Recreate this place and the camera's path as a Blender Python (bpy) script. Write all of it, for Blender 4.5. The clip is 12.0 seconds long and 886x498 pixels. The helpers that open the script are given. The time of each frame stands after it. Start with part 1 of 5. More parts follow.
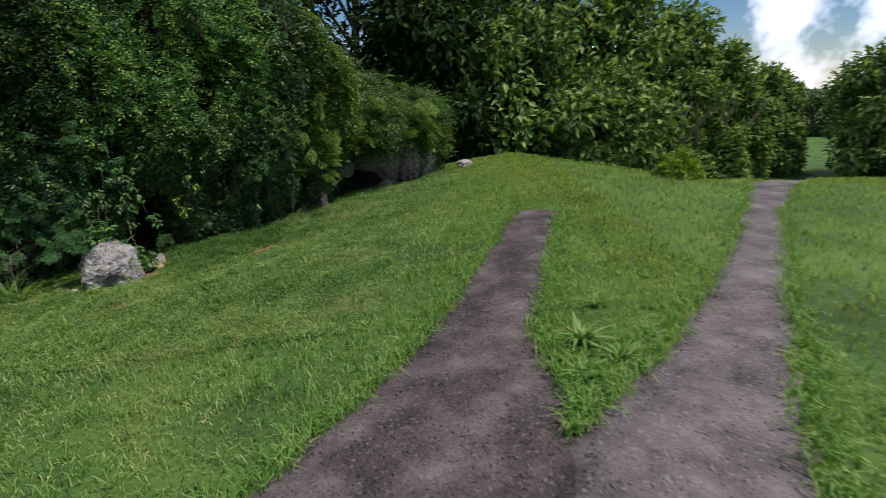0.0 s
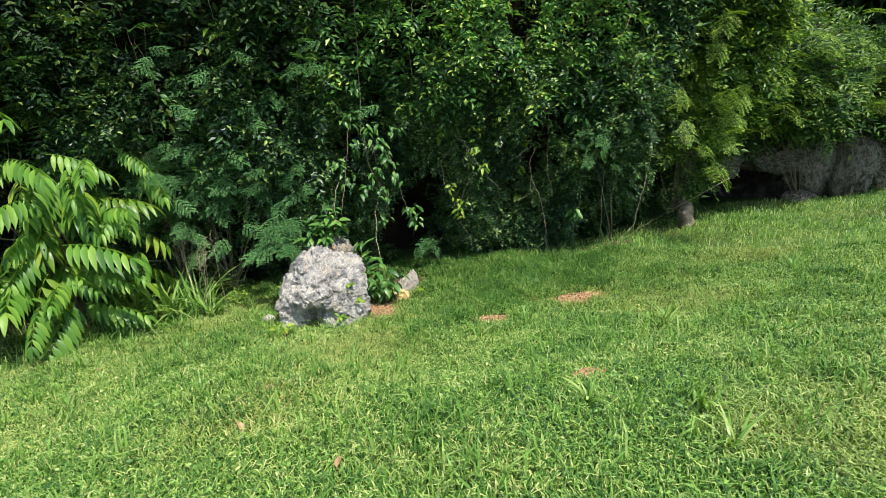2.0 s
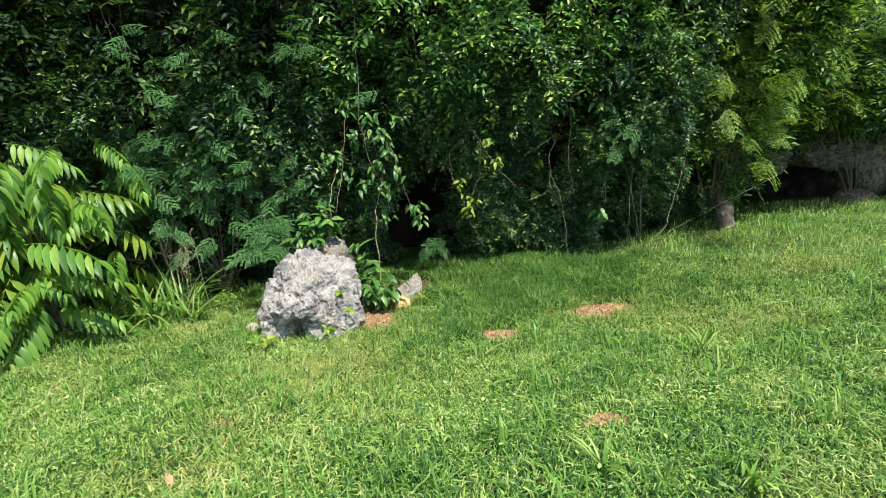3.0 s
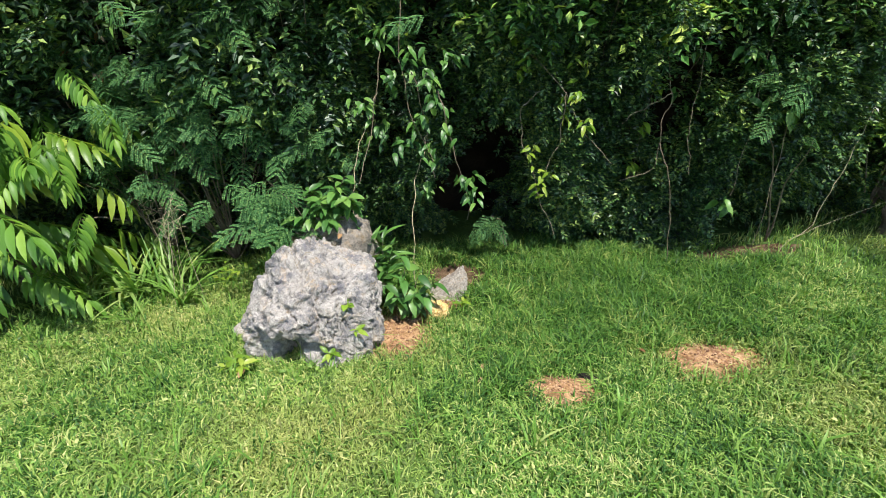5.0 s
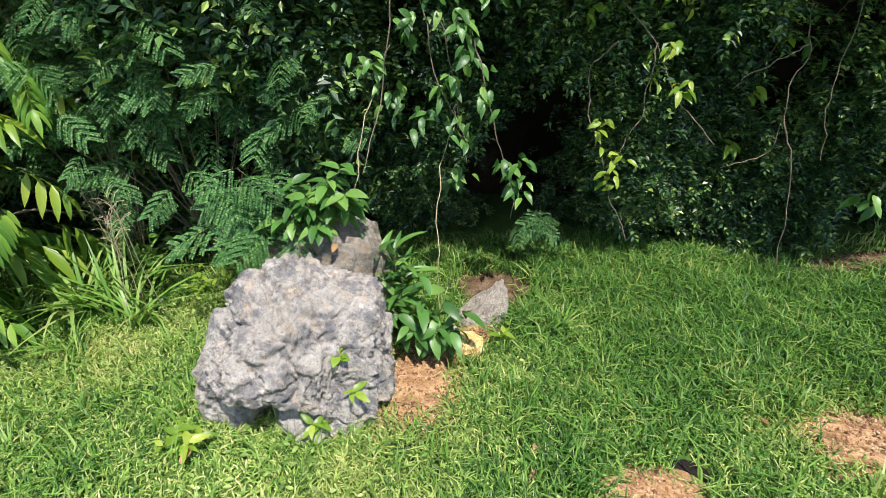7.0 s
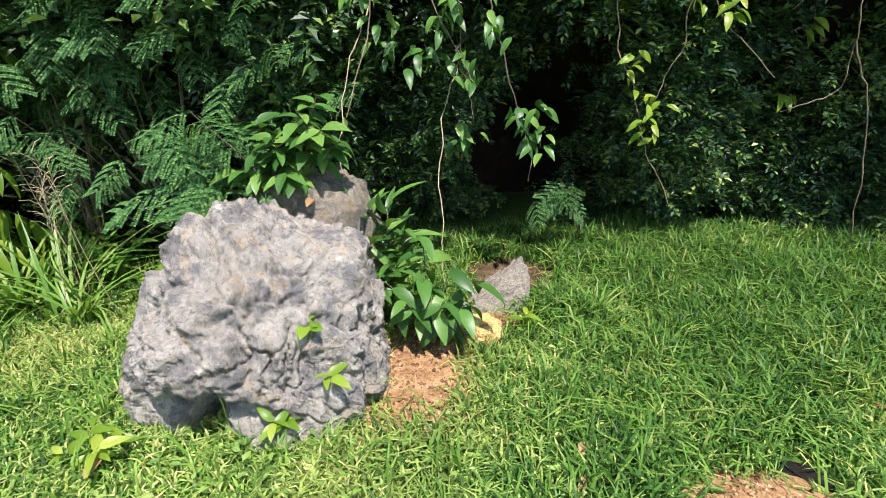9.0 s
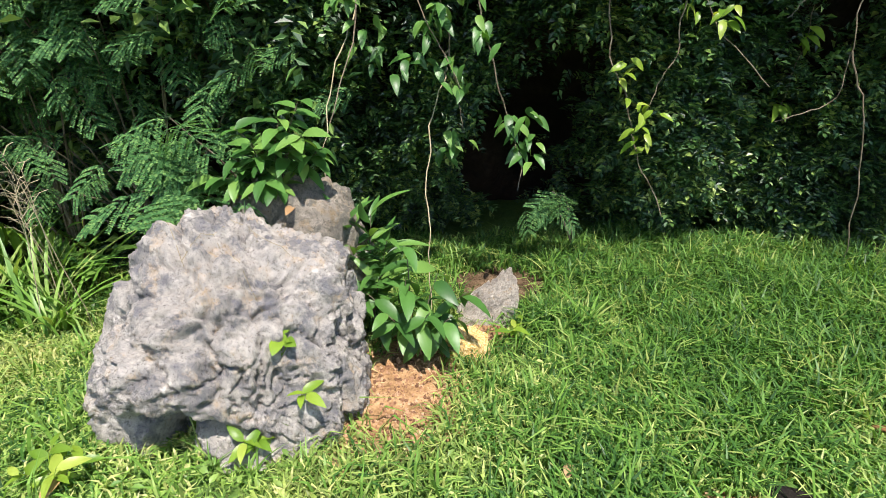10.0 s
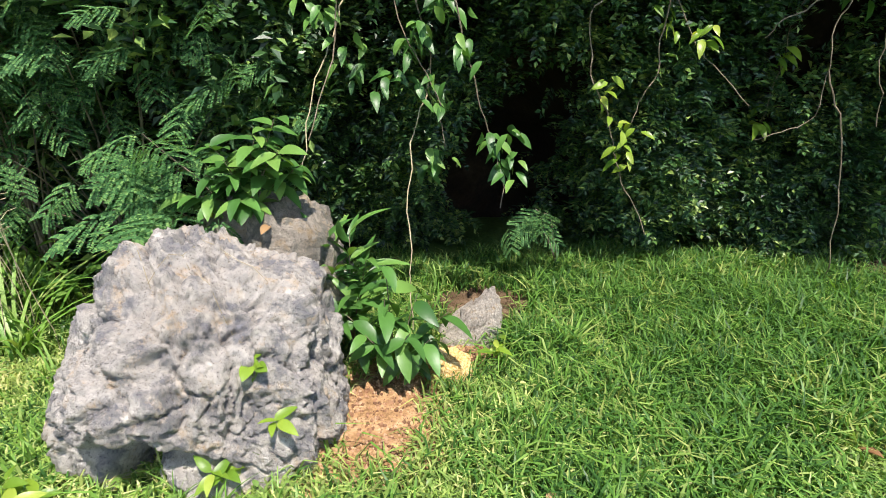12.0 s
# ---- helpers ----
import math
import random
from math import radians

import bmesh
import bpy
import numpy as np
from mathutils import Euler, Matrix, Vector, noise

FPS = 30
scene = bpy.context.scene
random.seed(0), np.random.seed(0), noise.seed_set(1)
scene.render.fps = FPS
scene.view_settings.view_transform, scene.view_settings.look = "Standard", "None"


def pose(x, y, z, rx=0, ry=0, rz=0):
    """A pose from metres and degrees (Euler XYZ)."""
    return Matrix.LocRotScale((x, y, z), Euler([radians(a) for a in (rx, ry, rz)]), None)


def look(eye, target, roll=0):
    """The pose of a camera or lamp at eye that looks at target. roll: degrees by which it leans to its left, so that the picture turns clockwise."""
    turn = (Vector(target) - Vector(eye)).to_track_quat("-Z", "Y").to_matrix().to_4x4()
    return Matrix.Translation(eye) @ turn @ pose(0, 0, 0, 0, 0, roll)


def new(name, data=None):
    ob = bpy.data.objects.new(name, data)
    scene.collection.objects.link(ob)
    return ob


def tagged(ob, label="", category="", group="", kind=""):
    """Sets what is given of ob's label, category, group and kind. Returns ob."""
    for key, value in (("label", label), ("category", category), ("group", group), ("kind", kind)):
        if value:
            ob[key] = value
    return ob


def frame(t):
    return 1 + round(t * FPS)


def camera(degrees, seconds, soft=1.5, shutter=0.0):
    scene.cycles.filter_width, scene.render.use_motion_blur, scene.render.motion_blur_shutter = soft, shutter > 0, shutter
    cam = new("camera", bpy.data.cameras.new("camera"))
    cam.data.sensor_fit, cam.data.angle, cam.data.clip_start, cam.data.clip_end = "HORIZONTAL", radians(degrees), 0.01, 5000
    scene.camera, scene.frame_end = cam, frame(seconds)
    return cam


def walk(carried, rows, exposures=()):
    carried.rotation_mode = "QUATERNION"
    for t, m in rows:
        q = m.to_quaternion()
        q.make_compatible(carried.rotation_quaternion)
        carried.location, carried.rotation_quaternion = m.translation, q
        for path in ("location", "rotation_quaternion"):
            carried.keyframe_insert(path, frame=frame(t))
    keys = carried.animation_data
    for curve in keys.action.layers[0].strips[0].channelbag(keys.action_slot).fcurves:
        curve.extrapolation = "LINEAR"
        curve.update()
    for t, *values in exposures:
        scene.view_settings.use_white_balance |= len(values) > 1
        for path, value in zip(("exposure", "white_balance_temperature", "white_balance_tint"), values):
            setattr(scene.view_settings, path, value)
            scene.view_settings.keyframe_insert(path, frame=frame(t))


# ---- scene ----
cam = camera(81.0, 12.0, 0.85, 0.12)
PATH = [
    (0, (-0.02, 0.662, 1.513), (-0.063, 2.574, 0.93), -0.9),
    (0.5, (-0.394, 2.01, 1.274), (-1.079, 3.79, 0.67), -0.8),
    (1, (-1.031, 3.258, 1.043), (-1.988, 4.912, 0.45), -0.5),
    (1.5, (-1.53, 4.228, 0.815), (-2.582, 5.831, 0.247), -0.8),
    (2, (-1.68, 4.513, 0.77), (-2.763, 6.096, 0.203), -0.6),
    (2.5, (-1.759, 4.771, 0.735), (-2.887, 6.317, 0.154), -0.5),
    (3, (-1.808, 5.003, 0.724), (-2.97, 6.517, 0.127), -0.6),
    (5, (-2.478, 5.936, 0.77), (-3.753, 7.213, -0.093), 1.8),
    (5.5, (-2.698, 6.085, 0.715), (-3.982, 7.331, -0.179), 1.6),
    (6, (-2.852, 6.214, 0.684), (-4.148, 7.412, -0.257), 1.3),
    (6.5, (-2.987, 6.415, 0.648), (-4.289, 7.584, -0.322), 1.2),
    (7, (-3.107, 6.497, 0.594), (-4.402, 7.664, -0.387), 1.2),
    (9, (-3.289, 6.677, 0.122), (-4.661, 7.871, -0.712), -0.8),
    (9.5, (-3.297, 6.71, 0.117), (-4.664, 7.916, -0.707), -0.1),
    (10, (-3.305, 6.742, 0.113), (-4.676, 7.951, -0.699), -0.2),
    (10.5, (-3.309, 6.761, 0.111), (-4.679, 7.983, -0.684), -0.1),
    (11, (-3.309, 6.757, 0.111), (-4.673, 7.997, -0.664), -0.1),
    (11.5, (-3.311, 6.769, 0.109), (-4.672, 8.019, -0.657), -0.0),
    (12, (-3.314, 6.782, 0.108), (-4.673, 8.042, -0.646), 0.2),
]
walk(cam, [(t, look(eye, target, roll)) for t, eye, target, roll in PATH],
     exposures=[(0, -0.38, 6250, 19), (0.5, 0.0, 6400, 11), (1.0, 0.42, 6500, 10), (1.5, 0.62, 6500, 11), (3.0, 0.85, 6500, 13), (5.0, 0.82, 6450, 16), (12, 1.05, 6600, 19)])

# ---- light ----
SUN_AZ, SUN_EL = 108.0, 64.0        # compass bearing from +y towards +x, height
world = bpy.data.worlds.new("sky")
scene.world = world
world.use_nodes = True
wn, wl = world.node_tree.nodes, world.node_tree.links
wn.clear()
sky = wn.new("ShaderNodeTexSky")
sky.sky_type = "NISHITA"
sky.sun_disc = False
sky.dust_density, sky.ozone_density = 0.2, 2.5
sky.sun_elevation, sky.sun_rotation = radians(SUN_EL), radians(SUN_AZ)
cloud = wn.new("ShaderNodeTexNoise")
cloud.noise_dimensions = "4D"
cloud.inputs["W"].default_value = 5.1
cloud.inputs["Scale"].default_value = 4.5
cloud.inputs["Detail"].default_value = 8
cloud.inputs["Roughness"].default_value = 0.55
cover = wn.new("ShaderNodeValToRGB")
cover.color_ramp.elements[0].position, cover.color_ramp.elements[1].position = 0.5, 0.6
white = wn.new("ShaderNodeMix")
white.data_type = "RGBA"
white.inputs["B"].default_value = (23.0, 24.0, 25.5, 1)
wl.new(cloud.outputs["Fac"], cover.inputs["Fac"])
wl.new(cover.outputs["Color"], white.inputs["Factor"])
clear = wn.new("ShaderNodeHueSaturation")
clear.inputs["Saturation"].default_value, clear.inputs["Value"].default_value = 1.35, 1.1
wl.new(sky.outputs["Color"], clear.inputs["Color"])
wl.new(clear.outputs["Color"], white.inputs["A"])
wback = wn.new("ShaderNodeBackground")
wback.inputs["Strength"].default_value = 0.095
wl.new(white.outputs["Result"], wback.inputs["Color"])
wl.new(wback.outputs["Background"], wn.new("ShaderNodeOutputWorld").inputs["Surface"])
sun = new("sun", bpy.data.lights.new("sun", "SUN"))
sun.data.energy, sun.data.angle, sun.data.color = 4.9, radians(0.6), (1.0, 0.96, 0.89)
saz, sel = radians(SUN_AZ), radians(SUN_EL)
sun.matrix_world = look((math.sin(saz) * math.cos(sel) * 30, math.cos(saz) * math.cos(sel) * 30, math.sin(sel) * 30), (0, 0, 0))

# ---- materials ----
def ramp(nodes, stops):
    r = nodes.new("ShaderNodeValToRGB")
    while len(r.color_ramp.elements) < len(stops):
        r.color_ramp.elements.new(0.5)
    for e, (p, c) in zip(r.color_ramp.elements, stops):
        e.position, e.color = p, (*c, 1)
    return r


def leaf_material(name, stops, rough=0.45, through_light=0.3, patch=0.0, patch_color=(0.2, 0.2, 0.05), patch_scale=0.8, tone=0.35, gloss=0.3):
    """Leaf or blade: colour varies leaf by leaf and in drifts, with light coming through."""
    m = bpy.data.materials.new(name)
    m.use_nodes = True
    n, l = m.node_tree.nodes, m.node_tree.links
    n.clear()
    geo, tc = n.new("ShaderNodeNewGeometry"), n.new("ShaderNodeTexCoord")
    noise_a = n.new("ShaderNodeTexNoise")
    noise_a.inputs["Scale"].default_value = 2.3
    noise_a.inputs["Detail"].default_value = 4
    l.new(tc.outputs["Object"], noise_a.inputs["Vector"])
    add = n.new("ShaderNodeMath")
    add.operation = "MULTIPLY_ADD"
    l.new(noise_a.outputs["Fac"], add.inputs[0])
    add.inputs[1].default_value = tone * 2
    sub = n.new("ShaderNodeMath")
    sub.operation = "SUBTRACT"
    info, both = n.new("ShaderNodeObjectInfo"), n.new("ShaderNodeMath")
    both.operation = "ADD"
    l.new(geo.outputs["Random Per Island"], both.inputs[0])
    l.new(info.outputs["Random"], both.inputs[1])
    turn = n.new("ShaderNodeMath")
    turn.operation = "FRACT"
    l.new(both.outputs[0], turn.inputs[0])
    l.new(turn.outputs[0], sub.inputs[0])
    sub.inputs[1].default_value = tone
    l.new(sub.outputs[0], add.inputs[2])
    r = ramp(n, stops)
    l.new(add.outputs[0], r.inputs["Fac"])
    col = r.outputs["Color"]
    if patch > 0:
        nb = n.new("ShaderNodeTexNoise")
        nb.inputs["Scale"].default_value = patch_scale
        nb.inputs["Detail"].default_value = 5
        l.new(tc.outputs["Object"], nb.inputs["Vector"])
        pr = ramp(n, [(0.5, (0, 0, 0)), (0.72, (patch,) * 3)])
        l.new(nb.outputs["Fac"], pr.inputs["Fac"])
        mx = n.new("ShaderNodeMix")
        mx.data_type = "RGBA"
        mx.inputs["B"].default_value = (*patch_color, 1)
        l.new(pr.outputs["Color"], mx.inputs["Factor"])
        l.new(col, mx.inputs["A"])
        col = mx.outputs["Result"]
    p = n.new("ShaderNodeBsdfPrincipled")
    p.inputs["Roughness"].default_value = rough
    p.inputs["Specular IOR Level"].default_value = gloss
    l.new(col, p.inputs["Base Color"])
    fine = n.new("ShaderNodeTexNoise")
    fine.inputs["Scale"].default_value = 140
    l.new(tc.outputs["Object"], fine.inputs["Vector"])
    bump = n.new("ShaderNodeBump")
    bump.inputs["Strength"].default_value = 0.25
    bump.inputs["Distance"].default_value = 0.002
    l.new(fine.outputs["Fac"], bump.inputs["Height"])
    l.new(bump.outputs["Normal"], p.inputs["Normal"])
    tr = n.new("ShaderNodeBsdfTranslucent")
    bright = n.new("ShaderNodeMix")
    bright.data_type, bright.blend_type = "RGBA", "MULTIPLY"
    bright.inputs["Factor"].default_value = 1
    bright.inputs["B"].default_value = (1.25, 1.3, 0.5, 1)
    l.new(col, bright.inputs["A"])
    l.new(bright.outputs["Result"], tr.inputs["Color"])
    mix = n.new("ShaderNodeMixShader")
    mix.inputs["Fac"].default_value = through_light
    l.new(p.outputs["BSDF"], mix.inputs[1])
    l.new(tr.outputs["BSDF"], mix.inputs[2])
    l.new(mix.outputs["Shader"], n.new("ShaderNodeOutputMaterial").inputs["Surface"])
    return m


def rough_material(name, stops, scale=4.0, fine_scale=60.0, bump_depth=0.01, rough=0.9, speck=None, speck_scale=18.0):
    """Earth, stone, bark, gravel: mottled at two scales with relief."""
    m = bpy.data.materials.new(name)
    m.use_nodes = True
    n, l = m.node_tree.nodes, m.node_tree.links
    p = n["Principled BSDF"]
    p.inputs["Roughness"].default_value = rough
    p.inputs["Specular IOR Level"].default_value = 0.2
    tc = n.new("ShaderNodeTexCoord")
    a, b = n.new("ShaderNodeTexNoise"), n.new("ShaderNodeTexNoise")
    a.inputs["Scale"].default_value, a.inputs["Detail"].default_value, a.inputs["Roughness"].default_value = scale, 9, 0.62
    b.inputs["Scale"].default_value, b.inputs["Detail"].default_value = fine_scale, 6
    for q in (a, b):
        l.new(tc.outputs["Object"], q.inputs["Vector"])
    mixv = n.new("ShaderNodeMath")
    mixv.operation = "MULTIPLY_ADD"
    l.new(b.outputs["Fac"], mixv.inputs[0])
    mixv.inputs[1].default_value = 0.45
    half = n.new("ShaderNodeMath")
    half.operation = "MULTIPLY_ADD"
    l.new(a.outputs["Fac"], half.inputs[0])
    half.inputs[1].default_value, half.inputs[2].default_value = 1.3, -0.37
    l.new(half.outputs[0], mixv.inputs[2])
    r = ramp(n, stops)
    l.new(mixv.outputs[0], r.inputs["Fac"])
    col = r.outputs["Color"]
    if speck:
        v = n.new("ShaderNodeTexNoise")
        v.inputs["Scale"].default_value, v.inputs["Detail"].default_value, v.inputs["Roughness"].default_value = speck_scale, 5, 0.7
        l.new(tc.outputs["Object"], v.inputs["Vector"])
        vr = ramp(n, [(0.56, (0, 0, 0)), (0.64, (1, 1, 1))])
        l.new(v.outputs["Fac"], vr.inputs["Fac"])
        mx = n.new("ShaderNodeMix")
        mx.data_type = "RGBA"
        mx.inputs["B"].default_value = (*speck, 1)
        l.new(vr.outputs["Color"], mx.inputs["Factor"])
        l.new(col, mx.inputs["A"])
        col = mx.outputs["Result"]
    l.new(col, p.inputs["Base Color"])
    bump = n.new("ShaderNodeBump")
    bump.inputs["Strength"].default_value = 0.9
    bump.inputs["Distance"].default_value = bump_depth
    l.new(mixv.outputs[0], bump.inputs["Height"])
    l.new(bump.outputs["Normal"], p.inputs["Normal"])
    return m


def limestone(name, pale, grey, blue, tan, dark, unit_scale=1.0):
    """Pitted limestone: grey and blue-grey fields, tan where it is freshly worn, dirt in ridged crevices."""
    m = bpy.data.materials.new(name)
    m.use_nodes = True
    n, l = m.node_tree.nodes, m.node_tree.links
    p = n["Principled BSDF"]
    p.inputs["Roughness"].default_value, p.inputs["Specular IOR Level"].default_value = 0.92, 0.15
    tc = n.new("ShaderNodeTexCoord")
    def field(scale, detail, rough_, kind="FBM", lo=0.4, hi=0.6):
        t = n.new("ShaderNodeTexNoise")
        t.noise_type = kind
        t.inputs["Scale"].default_value, t.inputs["Detail"].default_value, t.inputs["Roughness"].default_value = scale * unit_scale, detail, rough_
        l.new(tc.outputs["Object"], t.inputs["Vector"])
        r = ramp(n, [(lo, (0, 0, 0)), (hi, (1, 1, 1))])
        l.new(t.outputs["Fac"], r.inputs["Fac"])
        return t.outputs["Fac"], r.outputs["Color"]
    def over(a, b, f):
        mx = n.new("ShaderNodeMix")
        mx.data_type = "RGBA"
        l.new(f, mx.inputs["Factor"])
        for sock, v in (("A", a), ("B", b)):
            if isinstance(v, tuple):
                mx.inputs[sock].default_value = (*v, 1)
            else:
                l.new(v, mx.inputs[sock])
        return mx.outputs["Result"]
    _, f_grain = field(11, 9, 0.72, lo=0.38, hi=0.62)
    _, f_blue = field(3.4, 6, 0.62, lo=0.49, hi=0.55)
    _, f_tan = field(4.2, 7, 0.68, lo=0.53, hi=0.62)
    h_fine, f_fine = field(44, 8, 0.78, lo=0.31, hi=0.44)
    col = over(grey, pale, f_grain)
    col = over(col, over(blue, grey, f_grain), f_blue)
    col = over(col, over(tan, pale, f_grain), f_tan)
    col = over(dark, col, f_fine)
    l.new(col, p.inputs["Base Color"])
    mul = n.new("ShaderNodeMath")
    mul.operation = "MULTIPLY_ADD"
    l.new(h_fine, mul.inputs[0])
    mul.inputs[1].default_value = 1.1
    l.new(f_grain, mul.inputs[2])
    bump = n.new("ShaderNodeBump")
    bump.inputs["Strength"].default_value, bump.inputs["Distance"].default_value = 0.9, 0.009
    l.new(mul.outputs[0], bump.inputs["Height"])
    l.new(bump.outputs["Normal"], p.inputs["Normal"])
    return m


M_GRASS = leaf_material("lawn grass", [(0.0, (0.022, 0.075, 0.016)), (0.35, (0.085, 0.2, 0.036)), (0.75, (0.21, 0.36, 0.065)), (1.0, (0.44, 0.48, 0.18))], 0.48, 0.34, 0.6, (0.36, 0.35, 0.11), 0.8, 0.45, 0.5)
M_GRASS_DRY = leaf_material("drier pale lawn grass", [(0.0, (0.05, 0.12, 0.022)), (0.35, (0.15, 0.28, 0.05)), (0.75, (0.3, 0.44, 0.09)), (1.0, (0.55, 0.54, 0.24))], 0.48, 0.34, 0.7, (0.44, 0.4, 0.15), 0.9, 0.4, 0.5)
M_GRASS_SUN = leaf_material("yellow-green lawn grass", [(0.0, (0.06, 0.12, 0.012)), (0.35, (0.15, 0.25, 0.025)), (0.75, (0.27, 0.38, 0.045)), (1.0, (0.45, 0.46, 0.12))], 0.4, 0.35, 0.4, (0.36, 0.33, 0.06), 0.5, 0.4, 0.4)
M_GRASS_DEEP = leaf_material("long lush grass", [(0.0, (0.022, 0.073, 0.015)), (0.4, (0.06, 0.16, 0.025)), (0.8, (0.125, 0.255, 0.042)), (1.0, (0.25, 0.31, 0.085))], 0.5, 0.36, tone=0.35, gloss=0.35)
M_WEED = leaf_material("tall grass", [(0.0, (0.09, 0.2, 0.03)), (0.6, (0.16, 0.31, 0.055)), (1.0, (0.3, 0.38, 0.12))], 0.4, 0.35)
M_HEDGE = leaf_material("small hedge leaves", [(0.0, (0.009, 0.031, 0.011)), (0.45, (0.029, 0.084, 0.025)), (0.8, (0.088, 0.185, 0.042)), (1.0, (0.25, 0.34, 0.08))], 0.42, 0.22, gloss=0.45, tone=0.45)
M_VINY = leaf_material("leaves of the climbing vines", [(0.0, (0.02, 0.07, 0.018)), (0.45, (0.066, 0.18, 0.034)), (0.8, (0.16, 0.31, 0.055)), (1.0, (0.38, 0.47, 0.1))], 0.45, 0.28, gloss=0.3, tone=0.45)
# darker copy of the hedge leaves, with deep shade put into the colour
M_DEEP = leaf_material("hedge leaves with shade in the colour", [(0.0, (0.005, 0.018, 0.005)), (0.5, (0.014, 0.045, 0.009)), (0.85, (0.04, 0.09, 0.015)), (1.0, (0.12, 0.17, 0.03))], 0.5, 0.22, gloss=0.25, tone=0.45)
M_DROOP = leaf_material("leaves over the cave", [(0.0, (0.012, 0.039, 0.009)), (0.45, (0.044, 0.11, 0.02)), (0.8, (0.098, 0.185, 0.033)), (1.0, (0.235, 0.3, 0.067))], 0.5, 0.26, gloss=0.25, tone=0.45)
M_BUSH = leaf_material("bright bush leaves", [(0.0, (0.042, 0.094, 0.013)), (0.5, (0.117, 0.222, 0.030)), (1.0, (0.281, 0.361, 0.058))], 0.5, 0.35, gloss=0.2)
M_FEATHER = leaf_material("feathery leaves", [(0.0, (0.03, 0.092, 0.03)), (0.6, (0.072, 0.185, 0.058)), (1.0, (0.17, 0.29, 0.085))], 0.6, 0.3, gloss=0.15)
M_BROAD = leaf_material("glossy broad leaves", [(0.0, (0.032, 0.099, 0.02)), (0.6, (0.072, 0.185, 0.036)), (1.0, (0.15, 0.27, 0.055))], 0.4, 0.28, gloss=0.35)
M_LIME = leaf_material("lime young leaves", [(0.0, (0.1, 0.2, 0.02)), (0.6, (0.19, 0.3, 0.03)), (1.0, (0.33, 0.4, 0.07))], 0.35, 0.4)
M_SHRUB = leaf_material("drooping shrub leaves", [(0.0, (0.05, 0.135, 0.018)), (0.6, (0.115, 0.25, 0.03)), (1.0, (0.21, 0.34, 0.05))], 0.42, 0.38)
# far foliage in two copies: shade and sunlight are put into the leaf colour
M_FAR = leaf_material("tree leaves coloured as in shade", [(0.0, (0.007, 0.021, 0.006)), (0.55, (0.022, 0.053, 0.012)), (1.0, (0.083, 0.120, 0.030))], 0.7, 0.2, gloss=0.15, tone=0.5)
M_FAR_LIT = leaf_material("tree leaves coloured as in sun", [(0.0, (0.032, 0.072, 0.019)), (0.5, (0.112, 0.207, 0.048)), (1.0, (0.351, 0.431, 0.128))], 0.7, 0.25, gloss=0.15, tone=0.5)
M_DRY = leaf_material("dry fallen leaves", [(0.0, (0.16, 0.08, 0.03)), (0.6, (0.3, 0.19, 0.09)), (1.0, (0.42, 0.32, 0.18))], 0.7, 0.1)
M_GROUND = rough_material("turf soil", [(0.25, (0.035, 0.06, 0.014)), (0.5, (0.06, 0.12, 0.022)), (0.7, (0.1, 0.16, 0.03)), (0.9, (0.16, 0.16, 0.06))], 0.9, 35, 0.03)
M_SOIL = rough_material("orange soil", [(0.25, (0.14, 0.072, 0.03)), (0.5, (0.31, 0.185, 0.085)), (0.8, (0.5, 0.35, 0.19))], 14, 110, 0.015, speck=(0.18, 0.105, 0.045), speck_scale=30)
M_LITTER = rough_material("brown leaf litter", [(0.2, (0.04, 0.025, 0.012)), (0.5, (0.1, 0.065, 0.035)), (0.8, (0.2, 0.14, 0.085))], 14, 90, 0.012)
# earth colour lowered to near-black for the shade between the hedge leaves
M_BANK = rough_material("bank earth darkened for shade", [(0.2, (0.012, 0.008, 0.005)), (0.6, (0.034, 0.023, 0.014)), (0.9, (0.075, 0.052, 0.03))], 3, 30, 0.04)
# near-black colour stands in for the shade inside the burrow
M_HOLE = rough_material("black earth with burrow shade", [(0.2, (0.006, 0.005, 0.004)), (0.6, (0.011, 0.009, 0.007)), (0.9, (0.022, 0.017, 0.012))], 9, 60, 0.02)
# rock colour lowered to carry the shade under the overhanging bush
M_CAVE = rough_material("weathered bank rock darkened for shade", [(0.3, (0.018, 0.014, 0.011)), (0.5, (0.06, 0.05, 0.04)), (0.75, (0.2, 0.175, 0.14))], 5.0, 26, 0.03)
M_ROCK = limestone("grey limestone", (0.59, 0.555, 0.485), (0.37, 0.35, 0.31), (0.2, 0.203, 0.213), (0.54, 0.42, 0.28), (0.075, 0.062, 0.046))
M_PALE_ROCK = limestone("pale stone with brown stains", (0.6, 0.55, 0.45), (0.44, 0.4, 0.33), (0.33, 0.31, 0.26), (0.45, 0.34, 0.21), (0.12, 0.1, 0.07), 1.4)
M_MOSSY = limestone("mossy brown-grey limestone", (0.44, 0.39, 0.31), (0.27, 0.245, 0.195), (0.17, 0.17, 0.14), (0.36, 0.27, 0.155), (0.08, 0.065, 0.04), 1.3)
# stained rock, its whole colour also darkened for the shade at the cave
M_CAVE_STONE = limestone("stained grey rock darkened for shade", (0.3, 0.27, 0.22), (0.12, 0.104, 0.08), (0.065, 0.058, 0.047), (0.18, 0.125, 0.07), (0.018, 0.015, 0.012), 1.5)
M_SLAB = rough_material("pale stone", [(0.2, (0.26, 0.24, 0.2)), (0.6, (0.42, 0.39, 0.33)), (0.9, (0.52, 0.48, 0.41))], 8, 70, 0.008)
